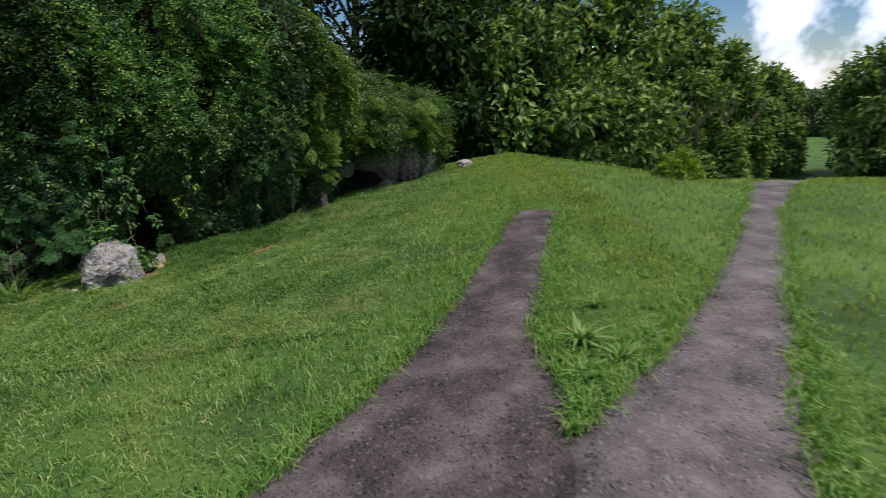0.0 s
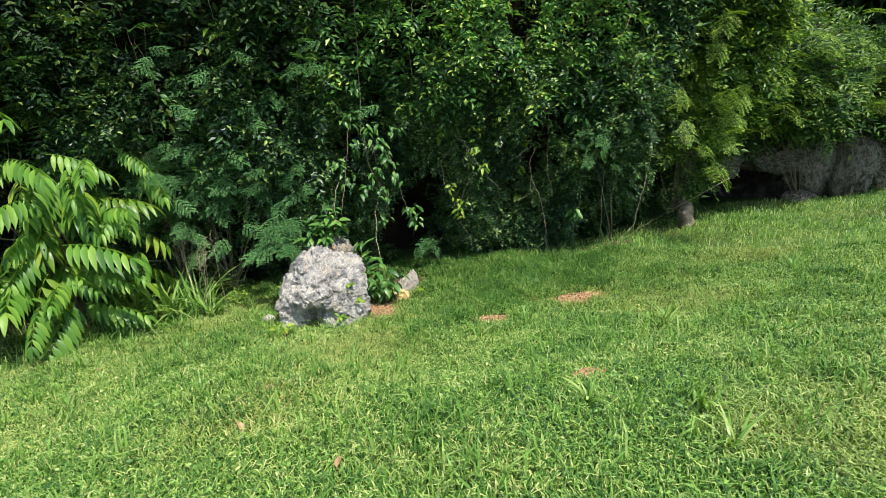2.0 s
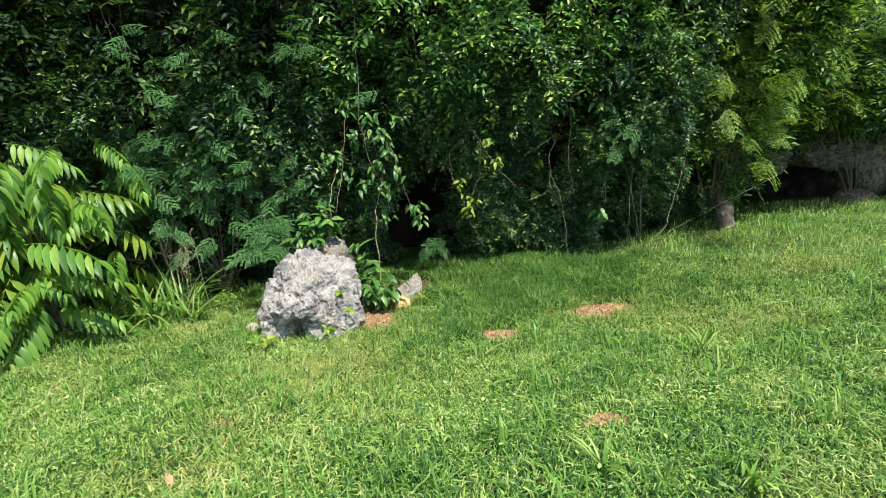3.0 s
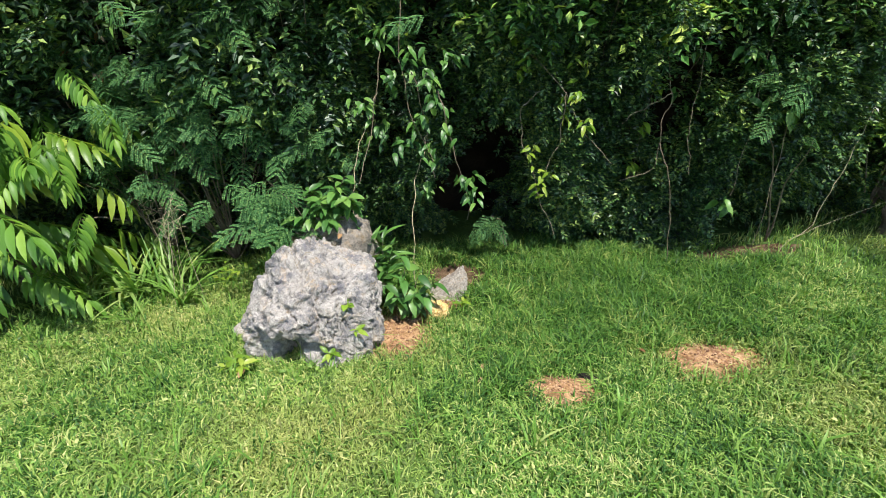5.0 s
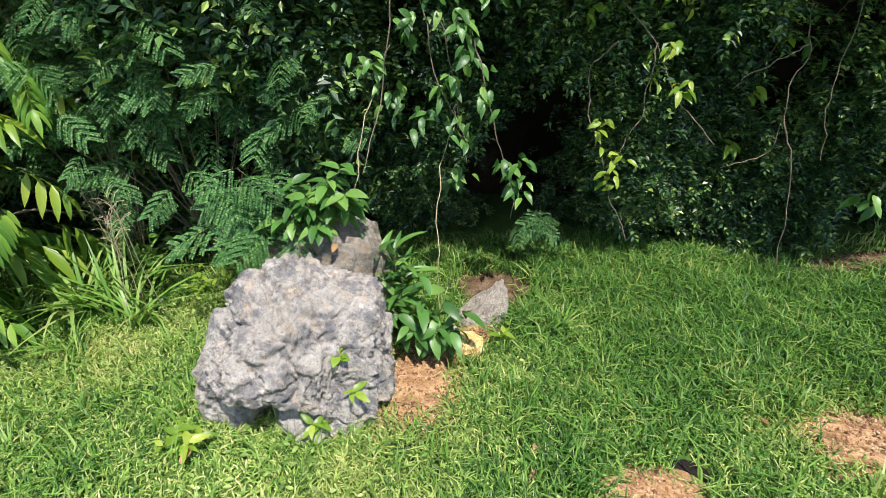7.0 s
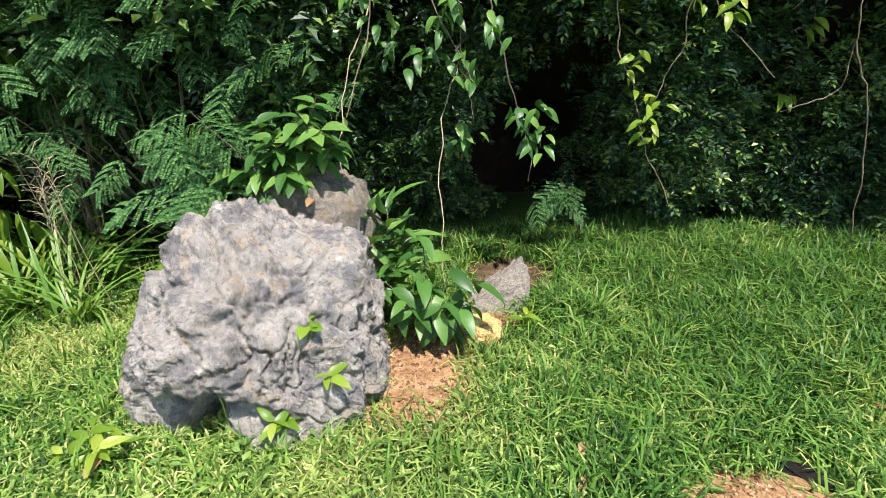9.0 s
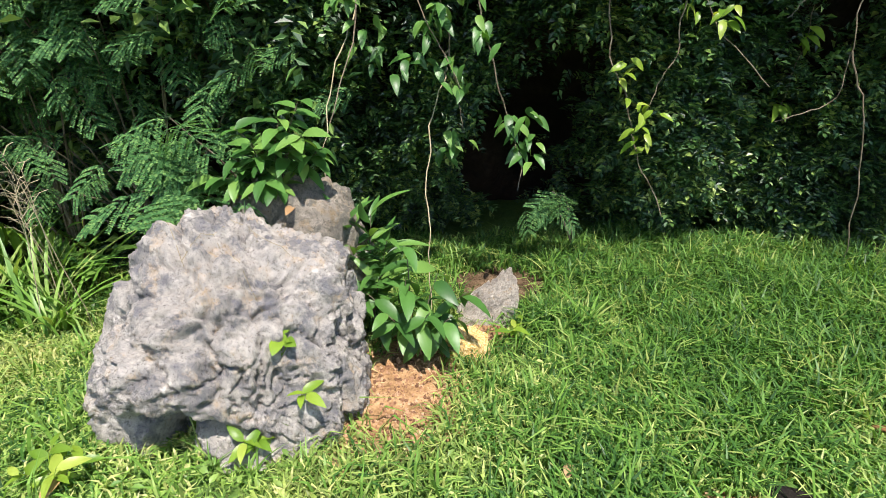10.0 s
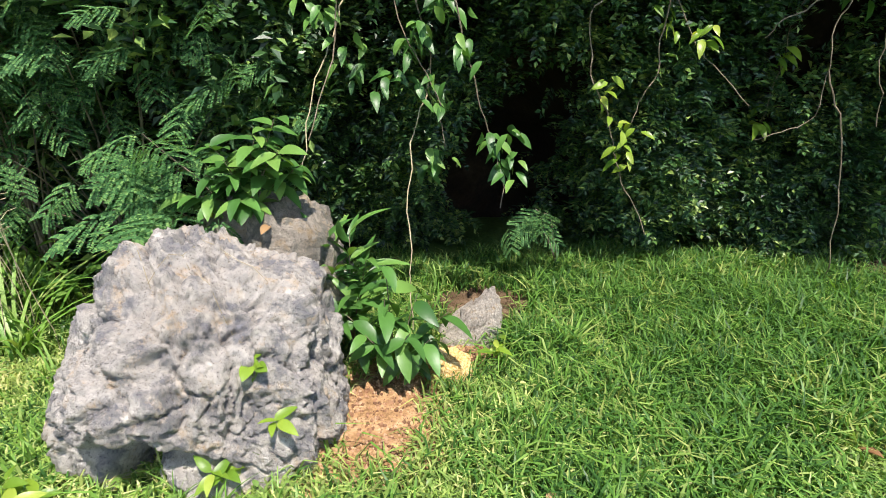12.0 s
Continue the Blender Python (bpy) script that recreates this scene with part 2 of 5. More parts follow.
M_YELLOW = rough_material("yellow limestone", [(0.25, (0.34, 0.17, 0.035)), (0.5, (0.66, 0.44, 0.15)), (0.75, (0.8, 0.68, 0.42))], 12, 70, 0.008)
M_PATH = rough_material("worn gravel path", [(0.25, (0.026, 0.02, 0.018)), (0.45, (0.058, 0.045, 0.041)), (0.6, (0.1, 0.08, 0.073)), (0.8, (0.18, 0.15, 0.137))], 2.6, 70, 0.02, speck=(0.15, 0.125, 0.112), speck_scale=38)
M_PATH_PALE = rough_material("dry grey gravel path", [(0.25, (0.05, 0.041, 0.037)), (0.45, (0.1, 0.083, 0.076)), (0.6, (0.145, 0.122, 0.113)), (0.8, (0.23, 0.2, 0.185))], 2.6, 70, 0.02, speck=(0.2, 0.175, 0.16), speck_scale=38)
M_CHIP = leaf_material("soil chips", [(0.0, (0.1, 0.05, 0.025)), (0.6, (0.25, 0.135, 0.07)), (1.0, (0.42, 0.29, 0.17))], 0.9, 0.0, tone=0.1)
M_BARK = rough_material("vine bark", [(0.2, (0.07, 0.055, 0.035)), (0.6, (0.17, 0.14, 0.095)), (0.9, (0.28, 0.24, 0.18))], 20, 90, 0.004)
M_PALE = rough_material("pale dry vine", [(0.2, (0.2, 0.17, 0.1)), (0.6, (0.36, 0.31, 0.19)), (0.9, (0.48, 0.43, 0.3))], 20, 90, 0.002)

# ---- shapes ----
rng = np.random.default_rng(7)


def mesh_of(name, verts, faces, material, smooth=False):
    """verts (n, 3); faces: list of (m, k) index arrays."""
    me = bpy.data.meshes.new(name)
    verts = np.asarray(verts, np.float32)
    me.vertices.add(len(verts))
    me.vertices.foreach_set("co", verts.ravel())
    loops = np.concatenate([np.asarray(f, np.int32).ravel() for f in faces])
    sizes = np.concatenate([np.full(len(f), np.asarray(f).shape[1], np.int32) for f in faces])
    me.loops.add(len(loops))
    me.loops.foreach_set("vertex_index", loops)
    me.polygons.add(len(sizes))
    me.polygons.foreach_set("loop_start", np.r_[0, np.cumsum(sizes)[:-1]].astype(np.int32))
    me.polygons.foreach_set("use_smooth", np.full(len(sizes), smooth))
    me.update(calc_edges=True)
    me.materials.append(material)
    return me


class Shape:
    """A growing heap of verts, quads and triangles."""

    def __init__(self):
        self.v, self.q, self.t, self.n = [], [], [], 0

    def put(self, v, q=None, t=None):
        v = np.asarray(v, float).reshape(-1, 3)
        if q is not None and len(q):
            self.q.append(np.asarray(q, int).reshape(-1, 4) + self.n)
        if t is not None and len(t):
            self.t.append(np.asarray(t, int).reshape(-1, 3) + self.n)
        self.v.append(v)
        self.n += len(v)
        return self

    def arrays(self):
        return (np.concatenate(self.v), np.concatenate(self.q) if self.q else np.zeros((0, 4), int), np.concatenate(self.t) if self.t else np.zeros((0, 3), int))

    def scatter(self, template, mats, places):
        """Copies of template (v, q, t) turned by mats (m, 3, 3) and moved to places (m, 3)."""
        v, q, t = template
        m = len(places)
        if m == 0:
            return self
        out = np.einsum("mij,nj->mni", mats, v) + np.asarray(places)[:, None]
        step = (np.arange(m) * len(v))[:, None, None]
        return self.put(out.reshape(-1, 3), (q[None] + step).reshape(-1, 4), (t[None] + step).reshape(-1, 3))

    def mesh(self, name, material, smooth=False):
        v, q, t = self.arrays()
        return mesh_of(name, v, [f for f in (q, t) if len(f)], material, smooth)


def unit(a):
    a = np.asarray(a, float)
    return a / np.maximum(np.linalg.norm(a, axis=-1, keepdims=True), 1e-9)


def frames_of(axis, normal, scale=1.0):
    """Turns whose y runs along axis and whose z is near normal."""
    y = unit(axis)
    x = unit(np.cross(y, normal))
    z = np.cross(x, y)
    return np.stack([x, y, z], -1) * np.reshape(scale, (-1, 1, 1))


def leaf_shape(length, width, fold=0.25, droop=0.3, steps=4, tip=1.6):
    """A pointed leaf along +y, folded on its midrib and bent down."""
    s = np.linspace(0, 1, steps + 1)
    w = width / 2 * np.sin(np.pi * s ** (1 / tip)) ** 0.8
    w[0], w[-1] = width * 0.03, 0
    y, z = length * s * (1 - 0.15 * droop * s), -droop * length * s**2
    v, q, t = [], [], []
    for i in range(steps):
        v += [(-w[i], y[i], z[i] + fold * w[i]), (0, y[i], z[i]), (w[i], y[i], z[i] + fold * w[i])]
        if i < steps - 1:
            a = 3 * i
            q += [(a, a + 1, a + 4, a + 3), (a + 1, a + 2, a + 5, a + 4)]
    v.append((0, y[-1], z[-1]))
    a = 3 * (steps - 1)
    t += [(a, a + 1, a + 3), (a + 1, a + 2, a + 3)]
    return np.array(v), np.array(q, int).reshape(-1, 4), np.array(t, int)


def chip_leaf(length, width):
    """The smallest leaf: two triangles folded on the midrib."""
    v = np.array([(0, 0, 0), (-width / 2, length * 0.45, width * 0.22), (0, length, -length * 0.08), (width / 2, length * 0.45, width * 0.22)])
    return v, np.zeros((0, 4), int), np.array([(0, 3, 2), (0, 2, 1)])


def tube(shape, points, radii, sides=5):
    points = np.asarray(points, float)
    radii = np.broadcast_to(radii, len(points))
    d = unit(np.gradient(points, axis=0))
    ref = np.where(np.abs(d[:, 2:3]) > 0.9, np.array([[1.0, 0, 0]]), np.array([[0, 0, 1.0]]))
    x = unit(np.cross(d, ref))
    y = np.cross(d, x)
    a = np.arange(sides) / sides * 2 * np.pi
    ring = points[:, None] + radii[:, None, None] * (np.cos(a)[None, :, None] * x[:, None] + np.sin(a)[None, :, None] * y[:, None])
    i, j = np.meshgrid(np.arange(len(points) - 1), np.arange(sides), indexing="ij")
    k = (j + 1) % sides
    q = np.stack([i * sides + j, i * sides + k, (i + 1) * sides + k, (i + 1) * sides + j], -1).reshape(-1, 4)
    shape.put(ring.reshape(-1, 3), q)
    return shape


def wander(points, count=24, wobble=0.02, seed=0):
    """A smooth line through a few points, with small kinks."""
    r = np.random.default_rng(seed)
    p = np.asarray(points, float)
    s, u = np.linspace(0, len(p) - 1, count), np.arange(len(p))
    out = np.stack([np.interp(s, u, p[:, k]) for k in range(3)], -1)
    for _ in range(2):
        out[1:-1] = (out[:-2] + 2 * out[1:-1] + out[2:]) / 4
    kink = r.normal(0, wobble, (count, 3))
    kink[1:-1] = (kink[:-2] + kink[1:-1] + kink[2:]) / 2
    kink[0] = 0
    return out + kink


def empty_thing(name, place, label, category, group="", kind=""):
    ob = new(name)
    ob.location = place
    ob.empty_display_size = 0.1
    return tagged(ob, label, category, group, kind)


def part(name, me, parent, label=""):
    """One mesh as a part of a thing, given in world places."""
    ob = new(name, me)
    ob.parent = parent
    bpy.context.view_layer.update()
    ob.matrix_parent_inverse = parent.matrix_world.inverted()
    return tagged(ob, label)


def thing(name, me, label, category, group="", kind=""):
    return tagged(new(name, me), label, category, group, kind)


# ---- the lie of the land ----
def gz(x, y):
    """Height of the ground: flat by the path, falling to the foot of the bank, and away beyond the crest."""
    x, y = np.asarray(x, float), np.asarray(y, float)
    k = 0.6
    sx = -k * np.logaddexp(0, -(x - 0.3) / k)
    left = 1 / (1 + np.exp(np.clip(x - 0.3, -40, 40)))
    z = 0.135 * np.maximum(sx, -9) - 0.033 * np.clip(y, -20, 40) * left
    z = z - 0.17 * np.exp(-((x + 3.2) ** 2 + (y - 8.4) ** 2) / 1.69) + 0.09 * np.exp(-((x + 2.2) ** 2 + (y - 6.4) ** 2) / 1.0) - 0.11 * np.exp(-((x + 3.3) ** 2 + (y - 6.75) ** 2) / 0.2) + 0.11 * np.exp(-((x + 3.75) ** 2 + (y - 5.8) ** 2) / 0.5)
    crest = np.clip(15.5 - 1.9 * (x - 1.5), 9.6, 15.5)
    z = z - 0.2 * np.clip(np.logaddexp(0, (y - crest) * 1.5) / 1.5, 0, 12)
    return z + 0.012 * np.sin(2.1 * x + 1.3 * y) * np.sin(1.7 * y - 0.9 * x)


def spread(n, reach, power):
    s = np.linspace(-1, 1, n)
    return np.sign(s) * np.abs(s) ** power * reach


gx, gy = np.meshgrid(spread(261, 600, 3.2) - 2.5, spread(261, 600, 3.2) + 7, indexing="ij")
gi, gj = np.meshgrid(np.arange(260), np.arange(260), indexing="ij")
ga = gi * 261 + gj
ground = thing("ground", mesh_of("ground", np.stack([gx, gy, gz(gx, gy)], -1).reshape(-1, 3), [np.stack([ga, ga + 261, ga + 262, ga + 1], -1).reshape(-1, 4)], M_GROUND, True), "sloping lawn soil under short green grass", "ground", kind="structure")


def path_strip(name, left, right, label, lift, material):
    """A worn path between two edge lines, its edges ragged."""
    r = np.random.default_rng(len(name))
    count, across = 90, 12
    def line(p):
        p = np.array(p, float)
        s, u = np.linspace(0, len(p) - 1, count), np.arange(len(p))
        out = np.stack([np.interp(s, u, p[:, 0]), np.interp(s, u, p[:, 1])], -1)
        for _ in range(6):
            out[1:-1] = (out[:-2] + 2 * out[1:-1] + out[2:]) / 4
        return out
    a, b = line(left), line(right)
    a[:, 0] += r.normal(0, 0.025, count)
    b[:, 0] += r.normal(0, 0.025, count)
    u = np.linspace(0, 1, across)
    xy = a[:, None] * (1 - u)[None, :, None] + b[:, None] * u[None, :, None]
    z = gz(xy[..., 0], xy[..., 1]) + lift * np.minimum(1, 6 * np.minimum(u, 1 - u))[None] + 0.002
    i, j = np.meshgrid(np.arange(count - 1), np.arange(across - 1), indexing="ij")
    k = i * across + j
    me = mesh_of(name, np.concatenate([xy, z[..., None]], -1).reshape(-1, 3), [np.stack([k, k + 1, k + across + 1, k + across], -1).reshape(-1, 4)], material, True)
    return thing(name, me, label, "path", kind="structure"), a, b


_, pl_a, pl_b = path_strip("pavement_1", [(-1.8, -3), (-1.5, 0.5), (-0.98, 2.62), (-0.5, 3.4), (-0.06, 4.5), (0.28, 5.75), (0.6, 7.0), (0.85, 7.8)], [(0.9, -3), (0.75, 0.5), (0.6, 2.95), (0.54, 3.87), (0.8, 4.9), (0.95, 5.6), (1.15, 6.4), (1.45, 7.6)], "short dark worn gravel path in the lawn", 0.012, M_PATH)
_, pr_a, pr_b = path_strip("pavement_2", [(0.3, -3), (0.3, 0.5), (0.4, 2.6), (0.72, 2.98), (1.22, 3.5), (1.94, 4.46), (3.0, 6.0), (4.7, 8.9), (6.2, 11.2), (9, 15), (14, 21)], [(0.9, -3), (1.05, 0.5), (1.4, 2.35), (1.75, 3.0), (2.15, 3.68), (2.85, 4.93), (4.0, 6.95), (5.6, 9.2), (7.2, 11.2), (10.2, 15), (15.2, 21)], "long grey-brown worn gravel path", 0.016, M_PATH_PALE)


def between(x, y, a, b, grow=0.0):
    """Whether places lie on a path, by its edges at the same y."""
    lo, hi = np.interp(y, a[:, 1], a[:, 0]), np.interp(y, b[:, 1], b[:, 0])
    return (x > lo - grow) & (x < hi + grow) & (y < a[-1, 1])


pebbles = Shape()
qr = np.random.default_rng(77)
qx, qy = -1.2 + 3.6 * qr.random(9000), 1.4 + 3.2 * qr.random(9000) ** 1.3
ok = between(qx, qy, pl_a, pl_b, -0.03) | between(qx, qy, pr_a, pr_b, -0.03)
qx, qy = qx[ok], qy[ok]
OCTA = (np.array([(1, 0, 0), (-1, 0, 0), (0, 1, 0), (0, -1, 0), (0, 0, 0.8), (0, 0, -0.8)]), np.zeros((0, 4), int), np.array([(0, 2, 4), (2, 1, 4), (1, 3, 4), (3, 0, 4), (2, 0, 5), (1, 2, 5), (3, 1, 5), (0, 3, 5)]))
pebbles.scatter(OCTA, frames_of(qr.normal(0, 1, (len(qx), 3)), qr.normal(0, 1, (len(qx), 3)), 0.003 + 0.006 * qr.random(len(qx)) ** 2), np.stack([qx, qy, gz(qx, qy) + 0.018], -1))
thing("gravel", pebbles.mesh("gravel", M_PATH), "loose brown gravel on the worn path", "gravel", kind="stuff")

# bare soil: centre, half widths along and across, turn
BARE = [(-3.42, 7.69, 0.18, 0.16, 0.7), (-3.04, 8.47, 0.26, 0.19, 0.8), (-4.36, 7.5, 0.2, 0.36, 0.75), (-2.36, 6.75, 0.08, 0.06, 0.5), (-5.65, 5.1, 0.13, 0.07, 0.5), (-3.68, 5.9, 0.05, 0.05, 0), (-4.68, 8.28, 0.3, 0.26, 0.8), (-3.45, 9.85, 0.5, 0.16, 0.9), (-4.44, 7.92, 0.17, 0.14, 0.75)]


def bare_at(x, y):
    out = np.zeros(np.shape(x))
    for cx, cy, ra, rb, a in BARE:
        u, v = (x - cx) * math.cos(a) + (y - cy) * math.sin(a), -(x - cx) * math.sin(a) + (y - cy) * math.cos(a)
        out = np.maximum(out, 1.3 - np.sqrt((u / ra) ** 2 + (v / rb) ** 2))
    return out


DOME = (0.03, 0.025, 0.008, 0.015, 0.015, 0.01, 0.008, 0.006, 0.012)
for n, (cx, cy, ra, rb, a) in enumerate(BARE):
    r = np.random.default_rng(n)
    rings, seg = 9, 36
    ang = np.arange(seg) / seg * 2 * np.pi
    wob = 1 + 0.18 * np.sin(3 * ang + n) + r.normal(0, 0.06, seg)
    orange = n < 6 or n == 8
    soil = M_SOIL if orange else M_LITTER
    v = [(cx, cy, gz(cx, cy) + DOME[n] + 0.004)]
    for k in range(1, rings + 1):
        s = k / rings * 1.12
        u, w = ra * s * wob * np.cos(ang), rb * s * wob * np.sin(ang)
        x, y = cx + u * math.cos(a) - w * math.sin(a), cy + u * math.sin(a) + w * math.cos(a)
        z = gz(x, y) + DOME[n] * (1 - (k / rings) ** 2) + 0.004 - 0.012 * (k == rings) + r.normal(0, 0.003, seg) * (k < rings)
        v += list(zip(x, y, z))
    q = [(1 + k * seg + j, 1 + (k + 1) * seg + j, 1 + (k + 1) * seg + (j + 1) % seg, 1 + k * seg + (j + 1) % seg) for k in range(rings - 1) for j in range(seg)]
    t = [(0, 1 + j, 1 + (j + 1) % seg) for j in range(seg)]
    mound = thing("soil_patch", mesh_of("soil_patch", v, [np.array(q), np.array(t)], soil, True), "bare crumbly orange soil in the grass" if orange else "brown leaf litter under the hedge edge", "soil patch", "bare soil patches")
    crumbs = Shape()
    m = int(1300 * ra * rb / 0.03)
    rad, th = np.sqrt(r.random(m)) * 1.05, r.random(m) * 6.28
    u, w = ra * rad * np.cos(th), rb * rad * np.sin(th)
    x, y = cx + u * math.cos(a) - w * math.sin(a), cy + u * math.sin(a) + w * math.cos(a)
    size = 0.002 + 0.008 * r.random(m) ** 4
    octa = (np.array([(1, 0, 0), (-1, 0, 0), (0, 1, 0), (0, -1, 0), (0, 0, 0.8), (0, 0, -0.8)]), np.zeros((0, 4), int), np.array([(0, 2, 4), (2, 1, 4), (1, 3, 4), (3, 0, 4), (2, 0, 5), (1, 2, 5), (3, 1, 5), (0, 3, 5)]))
    crumbs.scatter(octa, frames_of(r.normal(0, 1, (m, 3)), r.normal(0, 1, (m, 3)), size), np.stack([x, y, gz(x, y) + DOME[n] * np.clip(1 - rad**2, 0, 1) + 0.005], -1))
    tagged(part("loose_soil", crumbs.mesh("loose_soil", M_CHIP if orange else M_LITTER), mound), kind="stuff")

# ---- the overgrown bank ----
HEDGE = np.array([(-16, -8), (-12.5, -1), (-9.6, 3.4), (-7.9, 5.3), (-6.9, 6.8), (-5.9, 7.9), (-4.95, 8.75), (-3.95, 9.55), (-3.4, 10.3), (-3.05, 11.3), (-2.6, 12.5), (-1.6, 13.0), (-0.95, 13.2), (-0.5, 13.7), (-0.55, 15.0), (-1.2, 16.5)], float)
for _ in range(3):      # rounded corners
    mid_a, mid_b = HEDGE[:-1] * 0.75 + HEDGE[1:] * 0.25, HEDGE[:-1] * 0.25 + HEDGE[1:] * 0.75
    HEDGE = np.concatenate([HEDGE[:1], np.stack([mid_a, mid_b], 1).reshape(-1, 2), HEDGE[-1:]])
HS = np.r_[0, np.cumsum(np.linalg.norm(np.diff(HEDGE, axis=0), axis=1))]
HT = unit(np.gradient(HEDGE, axis=0))


def hedge_s(x, y):
    """The way along the bank nearest to a place."""
    return float(HS[np.argmin((HEDGE[:, 0] - x) ** 2 + (HEDGE[:, 1] - y) ** 2)])


S_CAVE, S_GAP, S_ROCK, S_CORNER, S_END = hedge_s(-1.9, 12.9), hedge_s(-4.83, 8.82), hedge_s(-5.3, 8.4), hedge_s(-3.05, 11.3), HS[-1]


def hedge_line(s):
    p = np.stack([np.interp(s, HS, HEDGE[:, 0]), np.interp(s, HS, HEDGE[:, 1])], -1)
    t = unit(np.stack([np.interp(s, HS, HT[:, 0]), np.interp(s, HS, HT[:, 1])], -1))
    return p, np.stack([t[..., 1], -t[..., 0]], -1)


def hedge_top(s):
    return np.interp(s, [0, S_ROCK, hedge_s(-3.4, 10.3), S_CORNER + 1, S_CAVE + 0.6, S_END - 2.5, S_END], [6.0, 5.2, 4.6, 3.2, 2.3, 1.95, 1.8]) + 0.25 * np.sin(2.3 * s) + 0.15 * np.sin(5.1 * s + 1)


def hedge_front(s, h):
    """How far the leaves stand out over the foot line: hollow at the foot, billowing above."""
    lean = np.interp(s, [0, S_ROCK - 0.4, S_GAP + 0.2, S_CORNER - 0.5, S_CORNER + 1.2], [1.0, 0.9, 0.64, 0.65, 0.35])
    out = lean * 0.8 * (1 - np.exp(-((h / 1.6) ** 2))) - 0.36 * np.exp(-h / 0.3)
    out = out + 0.16 * np.sin(2.7 * s + 1.1 * h) * np.sin(1.9 * h - 0.8 * s + 1) + 0.07 * np.sin(6.3 * s - 2.2 * h) * np.sin(5.2 * h + 1.3 * s)
    top = hedge_top(s)
    out = out - 0.9 * np.clip((h - 0.7 * top) / (0.3 * top), 0, 1.4) ** 2
    out = out - 1.1 * np.exp(-(((s - S_CAVE) / 0.95) ** 4)) * np.clip((0.95 - h) / 0.25, 0, 1)
    out = out + 0.45 * np.exp(-(((s - S_CAVE + 0.2) / 1.1) ** 2)) * np.exp(-(((h - 1.5) / 0.5) ** 2))
    out = out - 0.7 * np.exp(-(((s - S_GAP + 0.1) / 0.4) ** 2 + ((h - 0.4) / 0.65) ** 2))
    return out + 0.5 * np.exp(-(((s - S_CORNER) / 0.5) ** 2)) * np.clip((h - 0.8) / 1.0, 0, 1)


def hedge_place(s, h, back=0.0):
    p, n = hedge_line(s)
    xy = p + n * (hedge_front(s, h) - back)[..., None]
    z = gz(p[..., 0], p[..., 1]) + h
    return np.concatenate([xy, z[..., None]], -1), n


# earth and rock behind the leaves, near-black so the gaps read as shade
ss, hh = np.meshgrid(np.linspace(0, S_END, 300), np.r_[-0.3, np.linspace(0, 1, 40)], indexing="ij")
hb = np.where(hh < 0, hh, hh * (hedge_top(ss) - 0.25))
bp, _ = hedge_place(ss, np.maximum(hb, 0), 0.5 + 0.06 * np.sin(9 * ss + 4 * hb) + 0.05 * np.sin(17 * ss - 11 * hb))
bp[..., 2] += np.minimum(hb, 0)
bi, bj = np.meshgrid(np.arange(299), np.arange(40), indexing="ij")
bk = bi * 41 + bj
thing("bank", mesh_of("bank", bp.reshape(-1, 3), [np.stack([bk, bk + 41, bk + 42, bk + 1], -1).reshape(-1, 4)], M_BANK, True), "steep earth bank overgrown with vines, coloured dark as in shade", "bank", kind="structure")


def sprig(leaves, stem, length, width, seed, kind="chip", spreadness=1.0):
    """A twig along +y with leaves to both sides."""
    r = np.random.default_rng(seed)
    sh = Shape()
    s = np.linspace(0.1, 1, leaves)
    side = np.where(np.arange(leaves) % 2, 1.0, -1.0)
    side[-1] = 0
    ax = np.stack([side * spreadness * (0.9 + 0.3 * r.random(leaves)), 0.55 + 0.4 * r.random(leaves), r.normal(-0.1, 0.25, leaves)], -1)
    nr = np.stack([r.normal(0, 0.3, leaves), r.normal(0, 0.3, leaves), np.ones(leaves)], -1)
    base = np.stack([r.normal(0, 0.004, leaves), s * stem, -0.25 * stem * s**2 + r.normal(0, 0.004, leaves)], -1)
    tmpl = chip_leaf(length, width) if kind == "chip" else leaf_shape(length, width, 0.25, 0.35, 3)
    return sh.scatter(tmpl, frames_of(ax, nr, 0.7 + 0.5 * r.random(leaves)), base).arrays()


def feather(rachis=0.16, pairs=6, pinna=0.075, leaflets=11, seed=0):
    """A twice-feathered leaf along +y that bows at its tip."""
    r = np.random.default_rng(seed)
    sh = Shape()
    bow = lambda s: np.array([0, rachis * s, -0.35 * rachis * s * s])
    tube(sh, [bow(s) for s in np.linspace(0, 1, 6)], np.linspace(0.0016, 0.0006, 6), 3)
    small = (np.array([(0, 0, 0), (-0.0036, 0.005, 0.0006), (0, 0.0135, -0.001), (0.0036, 0.005, 0.0006)]), np.array([(0, 3, 2, 1)]), np.zeros((0, 3), int))
    for k in range(pairs):
        s = 0.2 + 0.8 * k / (pairs - 1)
        for side in (-1, 1):
            d = unit(np.array([side * 1.0, 0.55 + 0.5 * s, -0.15 - 0.3 * r.random()]))
            length = pinna * (0.75 + 0.5 * math.sin(math.pi * min(1, 0.25 + 0.65 * s)))
            u = np.linspace(0.08, 1, leaflets)
            spots = bow(s) + d * (u * length)[:, None] - np.array([0, 0, 0.25]) * (u**2 * length)[:, None]
            for e in (-1, 1):
                ax = unit(np.cross(d, (0, 0, 1))) * e + d * 0.5
                sh.scatter(small, frames_of(np.tile(ax, (leaflets, 1)), np.tile([0, 0, 1.0], (leaflets, 1)) + r.normal(0, 0.2, (leaflets, 3)), 0.9 + 0.3 * r.random(leaflets)), spots)
    return sh.arrays()


